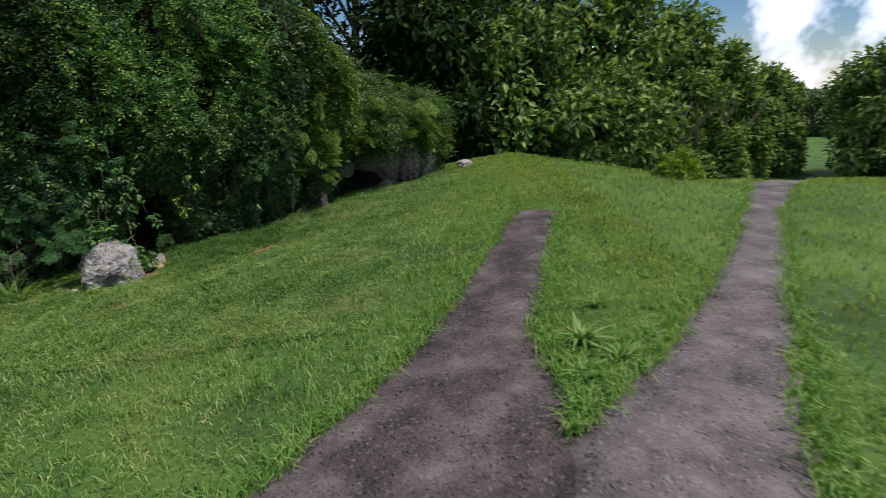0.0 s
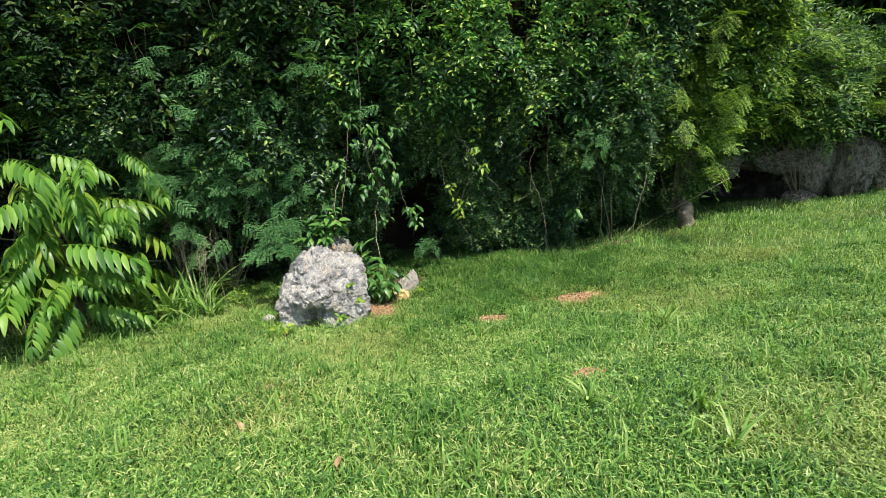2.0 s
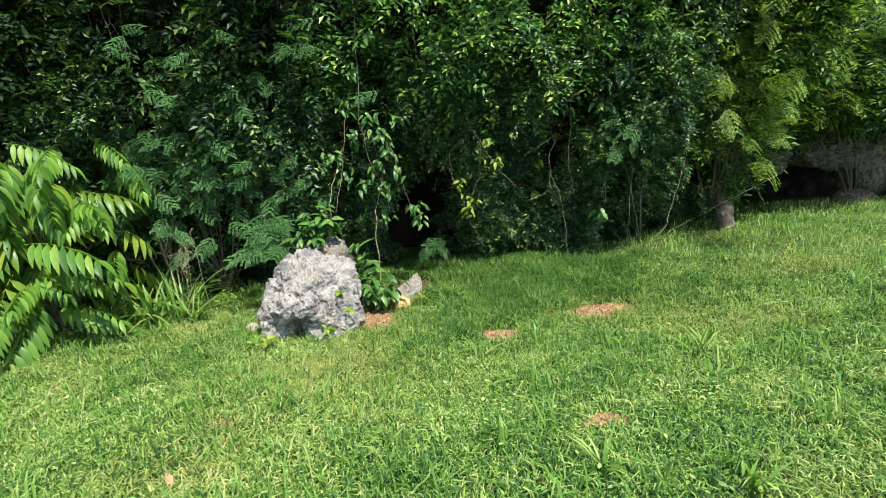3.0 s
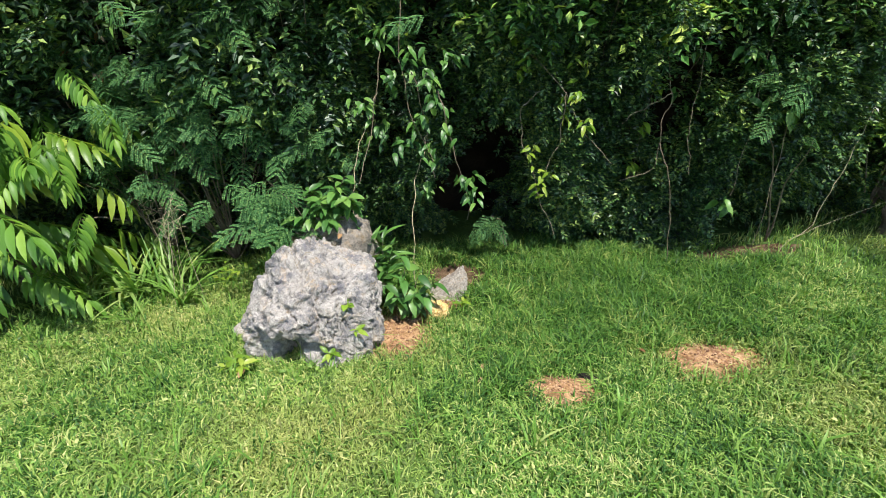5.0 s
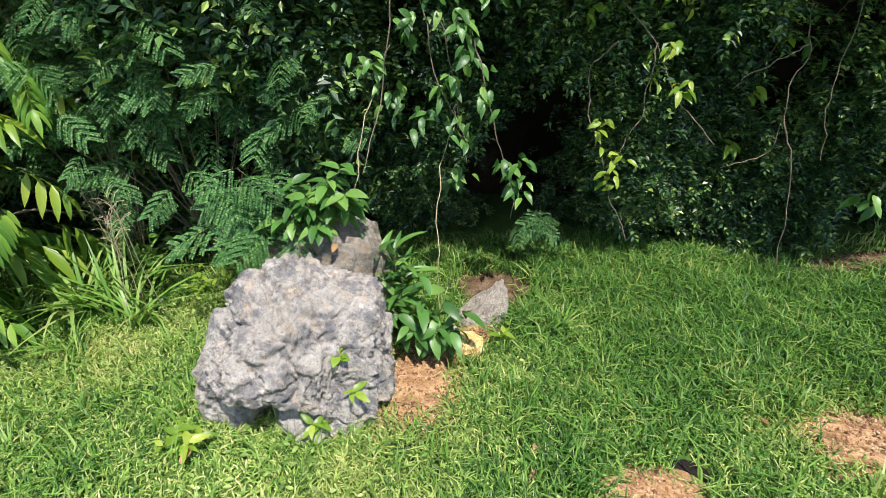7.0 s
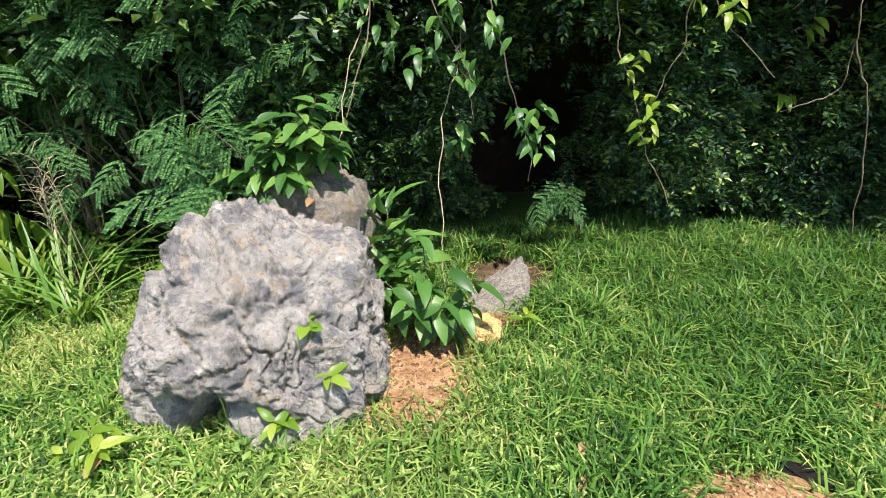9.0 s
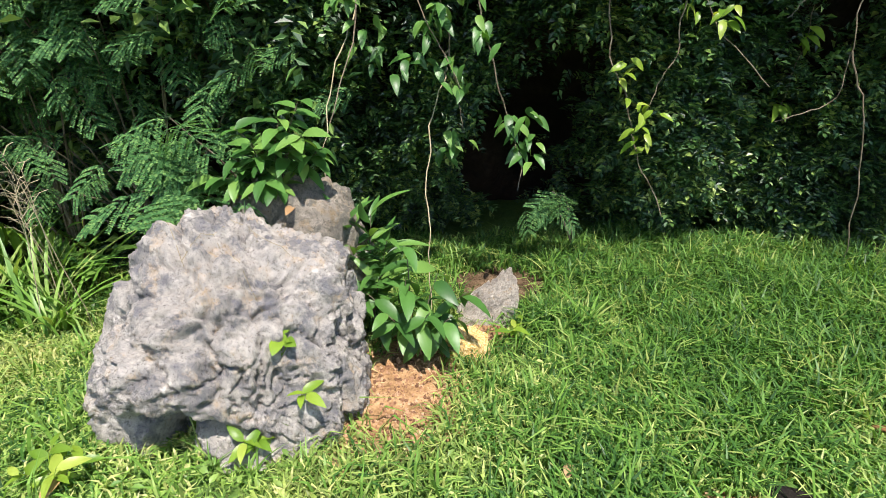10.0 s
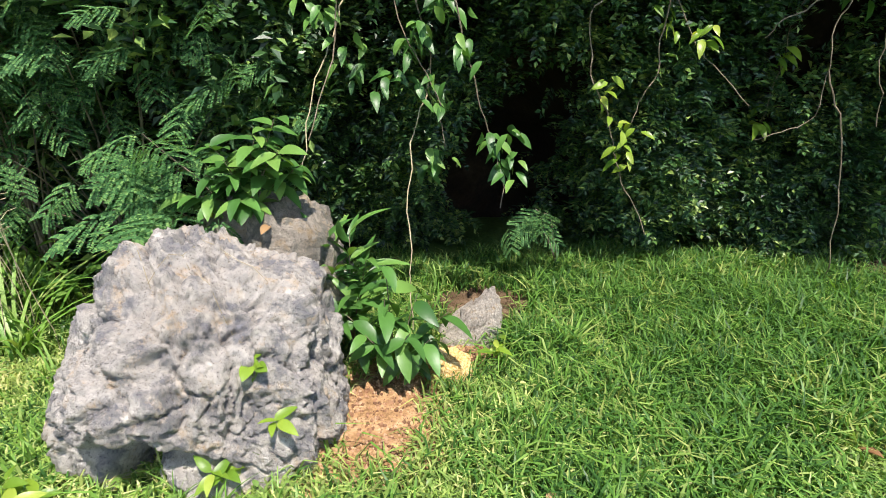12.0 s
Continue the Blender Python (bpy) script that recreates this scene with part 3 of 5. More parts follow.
def clothe(sh, templates, s0, s1, h0, h1, count, depth, r, scale=(0.8, 1.25), down=0.35, keep=None, flat=0.55):
    """Twigs set over a stretch of the bank, leaning out and down."""
    s, f = s0 + (s1 - s0) * r.random(count), r.random(count)
    top = hedge_top(s)
    h = np.minimum(h0 + (np.minimum(h1, top) - h0) * f, top)
    back = depth * r.random(count) ** 1.2 - 0.05
    curtain = np.sin(5.3 * s + 1.3 * np.sin(1.7 * h)) * np.sin(2.1 * h - 1.4 * s + 0.7) + 0.55 * np.sin(11.3 * s + 2 * np.sin(2.3 * h + s)) * np.sin(4.7 * h + 2.6 * s)
    tuft = np.sin(23 * s - 7 * h) * np.sin(19 * h + 9 * s)
    rough = 0.75 * curtain + 0.6 * tuft
    ok = rough > -0.72 + 0.7 * r.random(count) + 0.35 * back / depth
    ok &= ~((np.abs(s - S_CAVE + 0.3) < 0.6) & (h < 0.52 + 0.22 * np.sin(5 * s) + 0.25 * r.random(count)))
    ok &= ~((((s - S_GAP + 0.1 + 0.12 * np.sin(5 * h)) / 0.38) ** 2 + ((h - 0.5) / 0.75) ** 2) < 0.3 + 0.95 * r.random(count))
    if keep is not None:
        ok &= keep(s, h)
    s, h, back, count = s[ok], h[ok], back[ok], int(ok.sum())
    p, n = hedge_place(s, h, back - 0.21 * np.clip(rough[ok], -1, 1))
    n3 = np.concatenate([n, np.zeros((count, 1))], -1)
    tang = np.stack([-n[:, 1], n[:, 0], np.zeros(count)], -1)
    ax = n3 * (0.5 + 0.5 * r.random((count, 1))) + tang * r.normal(0, 0.6, (count, 1)) + np.array([0, 0, 1.0]) * r.normal(-down, 0.45, (count, 1))
    up = n3 * flat + np.array([0, 0, 1.0]) + r.normal(0, 0.3, (count, 3))
    mats = frames_of(ax, up, scale[0] + (scale[1] - scale[0]) * r.random(count))
    pick = r.integers(0, len(templates), count)
    for k, tm in enumerate(templates):
        sh.scatter(tm, mats[pick == k], p[pick == k])
    return sh


SMALL = [sprig(14, 0.13, 0.034, 0.019, k) for k in range(5)]
MIDDLE = [sprig(9, 0.22, 0.066, 0.03, 20 + k) for k in range(4)]
LARGE = [sprig(9, 0.3, 0.11, 0.048, 40 + k) for k in range(4)]
FINE = [sprig(14, 0.3, 0.07, 0.02, 60 + k) for k in range(4)]

sa, sb, sc = hedge_s(-7.4, 6.1), hedge_s(-5.6, 8.2), hedge_s(-3.5, 10.1)
hr = np.random.default_rng(5)
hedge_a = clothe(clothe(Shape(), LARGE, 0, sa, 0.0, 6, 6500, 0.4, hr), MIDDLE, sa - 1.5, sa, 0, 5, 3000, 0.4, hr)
thing("vine_hedge", hedge_a.mesh("vine_hedge", M_DEEP), "tangled vine hedge covering the bank, coloured as in shade", "hedge", "hedge on the bank", "stuff")
def hedge_part(layers, material, label):
    sh = Shape()
    for tm, s0, s1, h0, h1, count, depth in layers:
        small = tm is SMALL
        clothe(sh, tm, s0, s1, h0, h1, count, depth, hr, down=0.05 if small else 0.3, flat=0.3 if small else 0.5)
    return thing("vine_hedge", sh.mesh("vine_hedge", material), label, "hedge", "hedge on the bank", "stuff")


hedge_part([(MIDDLE, sa, sb, 0.15, 2.0, 2200, 0.42), (SMALL, sa, sb, 0, 2.2, 4500, 0.35)], M_HEDGE, "dark shady vine hedge behind the drooping shrub")
# upper vines take the leaf colour darkened for shade
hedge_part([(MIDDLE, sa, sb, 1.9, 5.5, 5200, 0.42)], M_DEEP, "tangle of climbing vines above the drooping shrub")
hedge_part([(SMALL, sb, sc, 0.06, 2.1, 19000, 0.34)], M_HEDGE, "dense small-leaved dark green hedge behind the boulder")
hedge_part([(MIDDLE, sb, sc, 1.7, 5.2, 5600, 0.4)], M_VINY, "leafy climbing vines above the small-leaved hedge")
hedge_part([(SMALL, sc, S_CORNER + 0.3, 0.05, 2.1, 5200, 0.34), (MIDDLE, sc, sc + 0.7, 1.7, 4.6, 1600, 0.4)], M_HEDGE, "dark green hedge leaves at the bend of the bank")
hedge_part([(MIDDLE, sc + 0.6, S_CORNER + 0.6, 0.9, 4.6, 2800, 0.4)], M_BUSH, "light green climbing leaves at the bend of the bank")
hedge_e = clothe(clothe(Shape(), FINE, S_CORNER - 0.5, S_END, 0.6, 4, 2300, 0.4, hr, (0.9, 1.5), 0.2), MIDDLE, S_CORNER - 0.3, S_END, 0.1, 3.5, 5200, 0.4, hr, (0.9, 1.5))
thing("vine_hedge", hedge_e.mesh("vine_hedge", M_DROOP), "bright feathery bush hanging over the small cave", "hedge", "hedge on the bank", "stuff")

# rock face of the small cave under the bush, its shade put into the colour
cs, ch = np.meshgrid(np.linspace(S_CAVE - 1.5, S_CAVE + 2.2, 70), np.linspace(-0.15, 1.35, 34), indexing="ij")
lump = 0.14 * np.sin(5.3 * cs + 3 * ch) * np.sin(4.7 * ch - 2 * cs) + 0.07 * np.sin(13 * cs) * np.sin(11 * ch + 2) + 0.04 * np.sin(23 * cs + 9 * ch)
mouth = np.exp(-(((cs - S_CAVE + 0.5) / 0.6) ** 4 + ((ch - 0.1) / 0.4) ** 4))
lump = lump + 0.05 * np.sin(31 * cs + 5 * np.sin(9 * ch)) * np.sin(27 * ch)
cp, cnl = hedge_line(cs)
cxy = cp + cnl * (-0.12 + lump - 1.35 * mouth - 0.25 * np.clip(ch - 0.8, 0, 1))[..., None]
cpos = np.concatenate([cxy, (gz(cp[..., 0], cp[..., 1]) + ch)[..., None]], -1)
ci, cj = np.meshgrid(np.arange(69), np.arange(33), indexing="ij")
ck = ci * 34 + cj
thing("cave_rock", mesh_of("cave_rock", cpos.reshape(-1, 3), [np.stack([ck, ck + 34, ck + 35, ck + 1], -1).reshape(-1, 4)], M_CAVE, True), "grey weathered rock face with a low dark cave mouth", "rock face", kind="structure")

# ---- boulder and stones ----
def fbm(p, octaves=5, seed=0.0, ridge=False):
    total, amp, freq = 0.0, 1.0, 1.0
    for _ in range(octaves):
        q = noise.noise(Vector((p[0] * freq + seed, p[1] * freq - seed, p[2] * freq + 2 * seed)))
        total += amp * ((0.5 - abs(q)) if ridge else q)
        amp, freq = amp * 0.5, freq * 2.1
    return total


def stone(name, place, half, turn, detail, shape_fn, material, label, category="stone", group="", smooth=False):
    bm = bmesh.new()
    bmesh.ops.create_icosphere(bm, subdivisions=detail, radius=1)
    for v in bm.verts:
        v.co = shape_fn(v.co.normalized())
    me = bpy.data.meshes.new(name)
    bm.to_mesh(me)
    bm.free()
    me.materials.append(material)
    me.polygons.foreach_set("use_smooth", np.full(len(me.polygons), smooth))
    ob = thing(name, me, label, category, group)
    ob.matrix_world = pose(*place, 0, 0, turn) @ Matrix.Diagonal((*half, 1))
    return ob


def box_round(d, power):
    """From a sphere towards a rounded box."""
    k = (abs(d.x) ** power + abs(d.y) ** power + abs(d.z) ** power) ** (-1 / power)
    return d * k


cut_r = np.random.default_rng(19)
CUTS = [(Vector(n), 0.83 + 0.2 * k) for n, k in zip(unit(cut_r.normal(0, 1, (46, 3))), cut_r.random(46)) if n[2] > -0.2]


def chiselled(d, power, cuts):
    """A rounded box cut by flat breaks."""
    p = box_round(d, power)
    r = p.length
    for n, k in cuts:
        f = n.dot(d)
        if f > 0.05:
            r = min(r, k * 1.12 / f)
    return d * r


def boulder_shape(d):
    p = chiselled(d, 4.0, CUTS)
    h = (p.z + 1) / 2
    up = max(0, h - 0.4) / 0.6
    p.x *= 1.05 - (0.38 if p.x < 0 else 0.12) * up**1.3
    p.y *= (1.16 - 0.4 * h) if p.y < 0 else 1.0 - 0.25 * h
    p.x *= 0.88 + 0.12 * min(1, h / 0.36) if p.x < 0 else 1.0
    # the overhanging brow, the hollow under it and the two feet
    front = max(0, -p.y)
    p.y -= 0.42 * math.exp(-(((p.x + 0.25) / 0.5) ** 2 + ((p.z - 0.2) / 0.32) ** 2)) * front
    p.y += 1.05 * math.exp(-(((p.x + 0.26) / 0.14) ** 2)) * max(0, -0.06 - p.z) ** 0.5 * front
    p.y += 0.3 * math.exp(-(((p.x + 0.15) / 0.6) ** 2 + ((p.z + 0.14 + 0.3 * abs(p.x + 0.26)) / 0.09) ** 2)) * front
    if p.z > 0:
        p.z *= 0.98
    p.z -= 0.14 * max(0, p.x - 0.2) * h
    warp = Vector((fbm(p * 2.2, 3, 1.1), fbm(p * 2.2, 3, 2.3), fbm(p * 2.2, 3, 3.9)))
    q = p + warp * 0.22
    tilt = Vector((q.x * 0.9 + q.z * 0.35, q.y, q.z * 0.95 - q.x * 0.3))
    step = noise.cell(tilt * 2.6) * 0.6 + noise.cell(tilt * 5.3 + Vector((3.1, 7.7, 1.9))) * 0.4
    facets = noise.voronoi(q * 2.1 + Vector((0.3, 0.1, 0.7)))[0]
    crack = min(0.035, facets[1] - facets[0]) / 0.035
    chips = noise.voronoi(p * 7.5 + warp * 1.2)[0]
    grit = fbm(p * 8.0 + warp, 3, 5.5, True) - 0.3
    holes = max(0.0, fbm(p * 6.0 + warp, 3, 2.7) - 0.36)
    return p + d * (0.12 * fbm(q * 1.3, 2, 3.7) + 0.04 * (step - 0.3) - 0.17 * facets[0] + 0.075 * crack - 0.06 * chips[0] + 0.08 * grit + 0.05 * fbm(q * 4.5, 2, 9.1) - 0.14 * holes + 0.09)


ROCK_TURN = 47.0
boulder = stone("boulder", (-4.592, 7.118, -0.69), (0.3, 0.26, 0.345), ROCK_TURN, 7, boulder_shape, M_ROCK, "craggy grey limestone boulder standing in the grass", "boulder", smooth=True)
stone("boulder", (-4.89, 7.42, -0.67), (0.275, 0.2, 0.31), ROCK_TURN + 5, 6, lambda d: (lambda p: p + d * (0.12 * fbm(p * 1.8, 4, 1.3) - 0.12 * noise.voronoi(p * 4.0)[0][0] + 0.06 * noise.cell(p * 3.1) + 0.04 * fbm(p * 9, 4, 2.2)))(chiselled(d, 3.2, CUTS[8:])), M_MOSSY, "mossy grey limestone boulder behind the larger one", "boulder", smooth=True)
def slab_shape(d):
    p = box_round(d, 6)
    p.z *= 0.62 + 0.38 * p.x if p.z > 0 else 1
    return Vector((p.x * (0.85 - 0.2 * p.z) + 0.3 * p.z, p.y * (1 - 0.35 * max(0, p.z)) + 0.9 * p.z, p.z)) + d * (0.1 * fbm(d * 2.2, 4, 7) - 0.14 * noise.voronoi(d * 2.4)[0][0] + 0.08 * noise.cell(d * 2.3) + 0.03 * fbm(d * 9, 3, 3))


stone("slab_stone", (-4.515, 8.03, -0.965), (0.14, 0.075, 0.215), 52, 5, slab_shape, M_PALE_ROCK, "small pale pointed slab stone leaning in the soil")
stone("yellow_stone", (-4.36, 7.78, -0.925), (0.072, 0.058, 0.075), 40, 5, lambda d: box_round(d, 3.0) + d * (0.2 * fbm(d * 2.2, 5, 4.4) - 0.22 * noise.voronoi(d * 2.6)[0][0] + 0.1), M_YELLOW, "small yellow ochre limestone lump on bare soil")
stone("small_stone", (-4.93, 6.84, -0.92), (0.045, 0.04, 0.05), 10, 4, lambda d: box_round(d, 3) + d * 0.15 * fbm(d * 2.2, 4, 8.4), M_SLAB, "small pale stone at the foot of the boulder")
stone("pale_stone", (0.25, 13.5, float(gz(0.25, 13.5)) + 0.06), (0.17, 0.14, 0.11), 20, 4, lambda d: box_round(d, 3) + d * 0.3 * fbm(d * 2, 5, 6.1), M_PALE_ROCK, "pale stone at the end of the bushes")

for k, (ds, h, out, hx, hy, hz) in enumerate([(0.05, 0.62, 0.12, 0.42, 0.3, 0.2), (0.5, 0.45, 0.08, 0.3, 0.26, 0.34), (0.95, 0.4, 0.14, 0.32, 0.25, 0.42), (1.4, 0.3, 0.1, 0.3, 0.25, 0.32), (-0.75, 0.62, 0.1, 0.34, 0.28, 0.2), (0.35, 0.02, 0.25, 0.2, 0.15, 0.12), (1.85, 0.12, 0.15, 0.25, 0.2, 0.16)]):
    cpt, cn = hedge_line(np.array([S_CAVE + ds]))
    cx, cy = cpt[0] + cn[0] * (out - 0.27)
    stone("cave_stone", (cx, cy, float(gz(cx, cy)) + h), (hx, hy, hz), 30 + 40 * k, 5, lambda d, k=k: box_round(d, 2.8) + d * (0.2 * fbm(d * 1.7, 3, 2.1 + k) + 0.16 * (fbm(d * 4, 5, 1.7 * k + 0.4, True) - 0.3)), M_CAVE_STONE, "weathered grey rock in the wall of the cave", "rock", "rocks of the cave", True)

# ---- grass ----
def blades(sh, x, y, r, length, width, lean=0.6):
    n = len(x)
    z = gz(x, y)
    a = r.random(n) * 2 * np.pi
    length, lean = length * (0.55 + 0.8 * r.random(n)), lean * (0.3 + 1.2 * r.random(n))
    hx, hy = np.cos(a), np.sin(a)
    w = width * (0.7 + 0.6 * r.random(n))
    tw = a + np.pi / 2 + r.normal(0, 0.5, n)
    sx, sy = np.cos(tw) * w / 2, np.sin(tw) * w / 2
    mx, my, mz = x + hx * length * lean * 0.35, y + hy * length * lean * 0.35, z + length * 0.6
    tx, ty, tz = x + hx * length * lean, y + hy * length * lean, z + length * np.clip(1.05 - 0.45 * lean, 0.15, 1)
    v = np.stack([np.stack([x - sx, y - sy, z - 0.01], -1), np.stack([x + sx, y + sy, z - 0.01], -1), np.stack([mx + sx * 0.8, my + sy * 0.8, mz], -1), np.stack([mx - sx * 0.8, my - sy * 0.8, mz], -1), np.stack([tx, ty, tz], -1)], 1)
    k = (np.arange(n) * 5)[:, None]
    return sh.put(v.reshape(-1, 3), k + np.array([[0, 1, 2, 3]]), k + np.array([[3, 2, 4]]))


def lawn_spots(r, count, x0, x1, y0, y1, keep=None):
    x, y = x0 + (x1 - x0) * r.random(count), y0 + (y1 - y0) * r.random(count)
    p, n = HEDGE, np.stack([HT[:, 1], -HT[:, 0]], -1)
    near = np.argmin((x[:, None] - p[None, ::3, 0]) ** 2 + (y[:, None] - p[None, ::3, 1]) ** 2, 1) * 3
    out = ((x - p[near, 0]) * n[near, 0] + (y - p[near, 1]) * n[near, 1]) > -0.12 + 0.1 * r.random(count)
    ok = out & ~between(x, y, pl_a, pl_b, -0.02) & ~between(x, y, pr_a, pr_b, -0.02) & (bare_at(x, y) < 0.3 + 0.5 * r.random(count) ** 2) & ((x + 3.4) ** 2 + (y - 7.9) ** 2 > 0.0055)
    if keep is not None:
        ok &= keep(x, y)
    return x[ok], y[ok]


def tall_at(x, y):
    """Where the grass grows longer: by the bank and in drifts."""
    d = np.min(np.stack([(x - px) ** 2 + (y - py) ** 2 for px, py in HEDGE[20:90:2]]), 0) ** 0.5
    drift = 0.5 + 0.5 * np.sin(3.1 * x + 1.7 * y) * np.sin(2.3 * y - 2.6 * x)
    knots = np.sin(9.3 * x + 5.1 * y) * np.sin(8.2 * y - 6.7 * x) + 0.6 * np.sin(19 * x - 7 * y) * np.sin(17 * y + 6 * x)
    return 0.57 + 0.7 * np.exp(-((d / 0.6) ** 2)) + 0.4 * drift + 0.2 * knots + 0.8 * np.exp(-((((x + 3.7) * 0.66 + (y - 8.7) * 0.75) / 1.1) ** 2 + (((x + 3.7) * 0.75 - (y - 8.7) * 0.66) / 0.75) ** 2))


gr = np.random.default_rng(11)
near_box = (-5.9, -0.7, 4.3, 9.9)
nx, ny = lawn_spots(gr, 330000, *near_box)
tall = tall_at(nx, ny)
lush = tall + gr.normal(0, 0.22, len(nx)) > 1.15
lush_grass = blades(Shape(), nx[lush], ny[lush], gr, 0.074 * tall[lush], 0.0078, 0.85)
thing("grass", lush_grass.mesh("grass", M_GRASS_DEEP), "long lush dark green grass along the hedge foot", "grass", kind="stuff")
nx, ny, tall = nx[~lush], ny[~lush], tall[~lush]
def dry_at(x, y):
    """Where the lawn is drier and paler: the slope below the boulder."""
    return 1 / (1 + np.exp(np.clip((x + 3.2 + 0.5 * (y - 6.0)) / 0.35, -40, 40))) * (0.6 + 0.4 * np.sin(2.9 * x - 1.1 * y) * np.sin(3.7 * y + 1.9 * x))


dry = gr.random(len(nx)) < 0.85 * dry_at(nx, ny)
for pick, stuff, words in ((~dry, M_GRASS, "short uneven green lawn grass round the boulder"), (dry, M_GRASS_DRY, "short dry pale green lawn grass below the boulder")):
    thing("grass", blades(Shape(), nx[pick], ny[pick], gr, 0.056 * tall[pick], 0.0066, 1.1).mesh("grass", stuff), words, "grass", kind="stuff")
outside = lambda x, y: ~((x > near_box[0]) & (x < near_box[1]) & (y > near_box[2]) & (y < near_box[3]))
mx_, my_ = lawn_spots(gr, 200000, -9, 2.2, 0.8, 15.5, outside)
dry = gr.random(len(mx_)) < 0.85 * dry_at(mx_, my_)
sunny = ~dry & (mx_ + 0.25 * gr.normal(0, 1, len(mx_)) > -0.1) & (my_ > 2.6)
for pick, stuff, words in ((~dry & ~sunny, M_GRASS, "mown green lawn grass on the slope"), (dry, M_GRASS_DRY, "dry pale green lawn grass on the slope"), (sunny, M_GRASS_SUN, "yellow-green lawn grass round the paths")):
    thing("grass", blades(Shape(), mx_[pick], my_[pick], gr, 0.062 * tall_at(mx_[pick], my_[pick]), 0.0075, 1.1).mesh("grass", stuff), words, "grass", kind="stuff")
fx, fy = lawn_spots(gr, 45000, 1.4, 14, 1.5, 16, outside)
far_grass = blades(Shape(), fx, fy, gr, 0.07 * np.ones(len(fx)), 0.012, 0.7)
thing("grass", far_grass.mesh("grass", M_GRASS_SUN), "mown sunlit lawn grass beside the path", "grass", kind="stuff")

herb = Shape()
hx_, hy_ = lawn_spots(gr, 9000, *near_box, lambda x, y: np.sin(2.7 * x + 0.8 * y) * np.sin(2.2 * y - 1.1 * x) > -0.2)
ha = gr.random(len(hx_)) * 6.283
herb.scatter(leaf_shape(0.022, 0.011, 0.25, 0.3, 3, 1.2), frames_of(np.stack([np.cos(ha), np.sin(ha), 0.4 + 0 * ha], -1), np.array([0, 0, 1.0]) + gr.normal(0, 0.35, (len(ha), 3)), 0.6 + 0.8 * gr.random(len(ha))), np.stack([hx_, hy_, gz(hx_, hy_) + 0.02 + 0.025 * gr.random(len(ha))], -1))
thing("lawn_weeds", herb.mesh("lawn_weeds", M_GRASS), "tiny leafy weeds among the lawn grass", "weeds", kind="stuff")

# ---- trees beyond the crest ----
def tree(place, height, spread_r, seed, material, label, leaf=0.16, leaves=9000, clumps=26):
    r = np.random.default_rng(seed)
    x, y = place
    z = float(gz(x, y))
    ob = empty_thing("tree", (x, y, z), label, "tree", "trees beyond the lawn")
    wood = Shape()
    fork = height * 0.3
    tube(wood, wander([(x, y, z - 0.2), (x + r.normal(0, 0.1), y, z + fork), (x + r.normal(0, 0.3), y + r.normal(0, 0.3), z + height * 0.8)], 12, 0.04, seed), np.linspace(0.02, 0.008, 12) * height, 7)
    cen = []
    for k in range(clumps):
        f = 0.12 + 0.88 * (k + 0.5) / clumps
        rad = spread_r * (math.sin(math.pi * min(1.0, 0.18 + 0.78 * f)) ** 0.6) * (0.45 + 0.55 * r.random())
        a = r.random() * 6.283
        cen.append((x + rad * math.cos(a), y + rad * math.sin(a), z + height * f * 0.95))
        if k % 2:
            tube(wood, wander([(x, y, z + max(fork * 0.6, height * f * 0.6)), cen[-1]], 7, 0.05, k), np.linspace(0.008, 0.002, 7) * height, 4)
    part("trunk", wood.mesh("trunk", M_BARK), ob)
    cen = np.array(cen)
    size = spread_r * (0.3 + 0.25 * r.random(clumps))
    which = r.integers(0, clumps, leaves)
    off = unit(r.normal(0, 1, (leaves, 3))) * (r.random((leaves, 1)) ** 0.45)
    p = cen[which] + off * size[which][:, None] * np.array([1, 1, 0.75])
    p[:, 2] = np.maximum(p[:, 2], gz(p[:, 0], p[:, 1]) + 0.1)
    ax = off + r.normal(0, 0.6, (leaves, 3)) + np.array([0, 0, -0.3])
    crown = Shape().scatter(chip_leaf(leaf, leaf * 0.5), frames_of(ax, off * 0.6 + np.array([0, 0, 0.8]) + r.normal(0, 0.35, (leaves, 3)), 0.7 + 0.7 * r.random(leaves)), p)
    part("crown", crown.mesh("crown", material), ob)
    return ob


TALL_TREE = "tall leafy tree at the edge of the lawn"
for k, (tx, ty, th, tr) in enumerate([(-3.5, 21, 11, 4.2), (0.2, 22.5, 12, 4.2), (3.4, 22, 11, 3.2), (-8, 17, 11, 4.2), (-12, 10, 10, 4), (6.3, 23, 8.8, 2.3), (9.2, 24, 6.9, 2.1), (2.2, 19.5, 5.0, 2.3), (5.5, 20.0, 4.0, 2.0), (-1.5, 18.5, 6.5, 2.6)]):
    # trees to the right get the sunlit leaf colour, the rest the shaded one
    tree((tx, ty), th, tr, 100 + k, M_FAR_LIT if tx > 1.5 else M_FAR, TALL_TREE, 0.3, 9000, 34)
for k, (tx, ty, th, tr) in enumerate([(11.9, 24.5, 5.7, 1.6), (14.0, 25, 4.7, 1.3), (15.3, 26, 4.4, 1.0), (17.6, 23.3, 5.7, 1.7), (20.3, 24, 5.8, 2.0), (23.5, 24, 7, 2.6)]):
    tree((tx, ty), th, tr, 130 + k, M_FAR_LIT, "leafy green tree standing beyond the path", 0.26, 6500, 30)

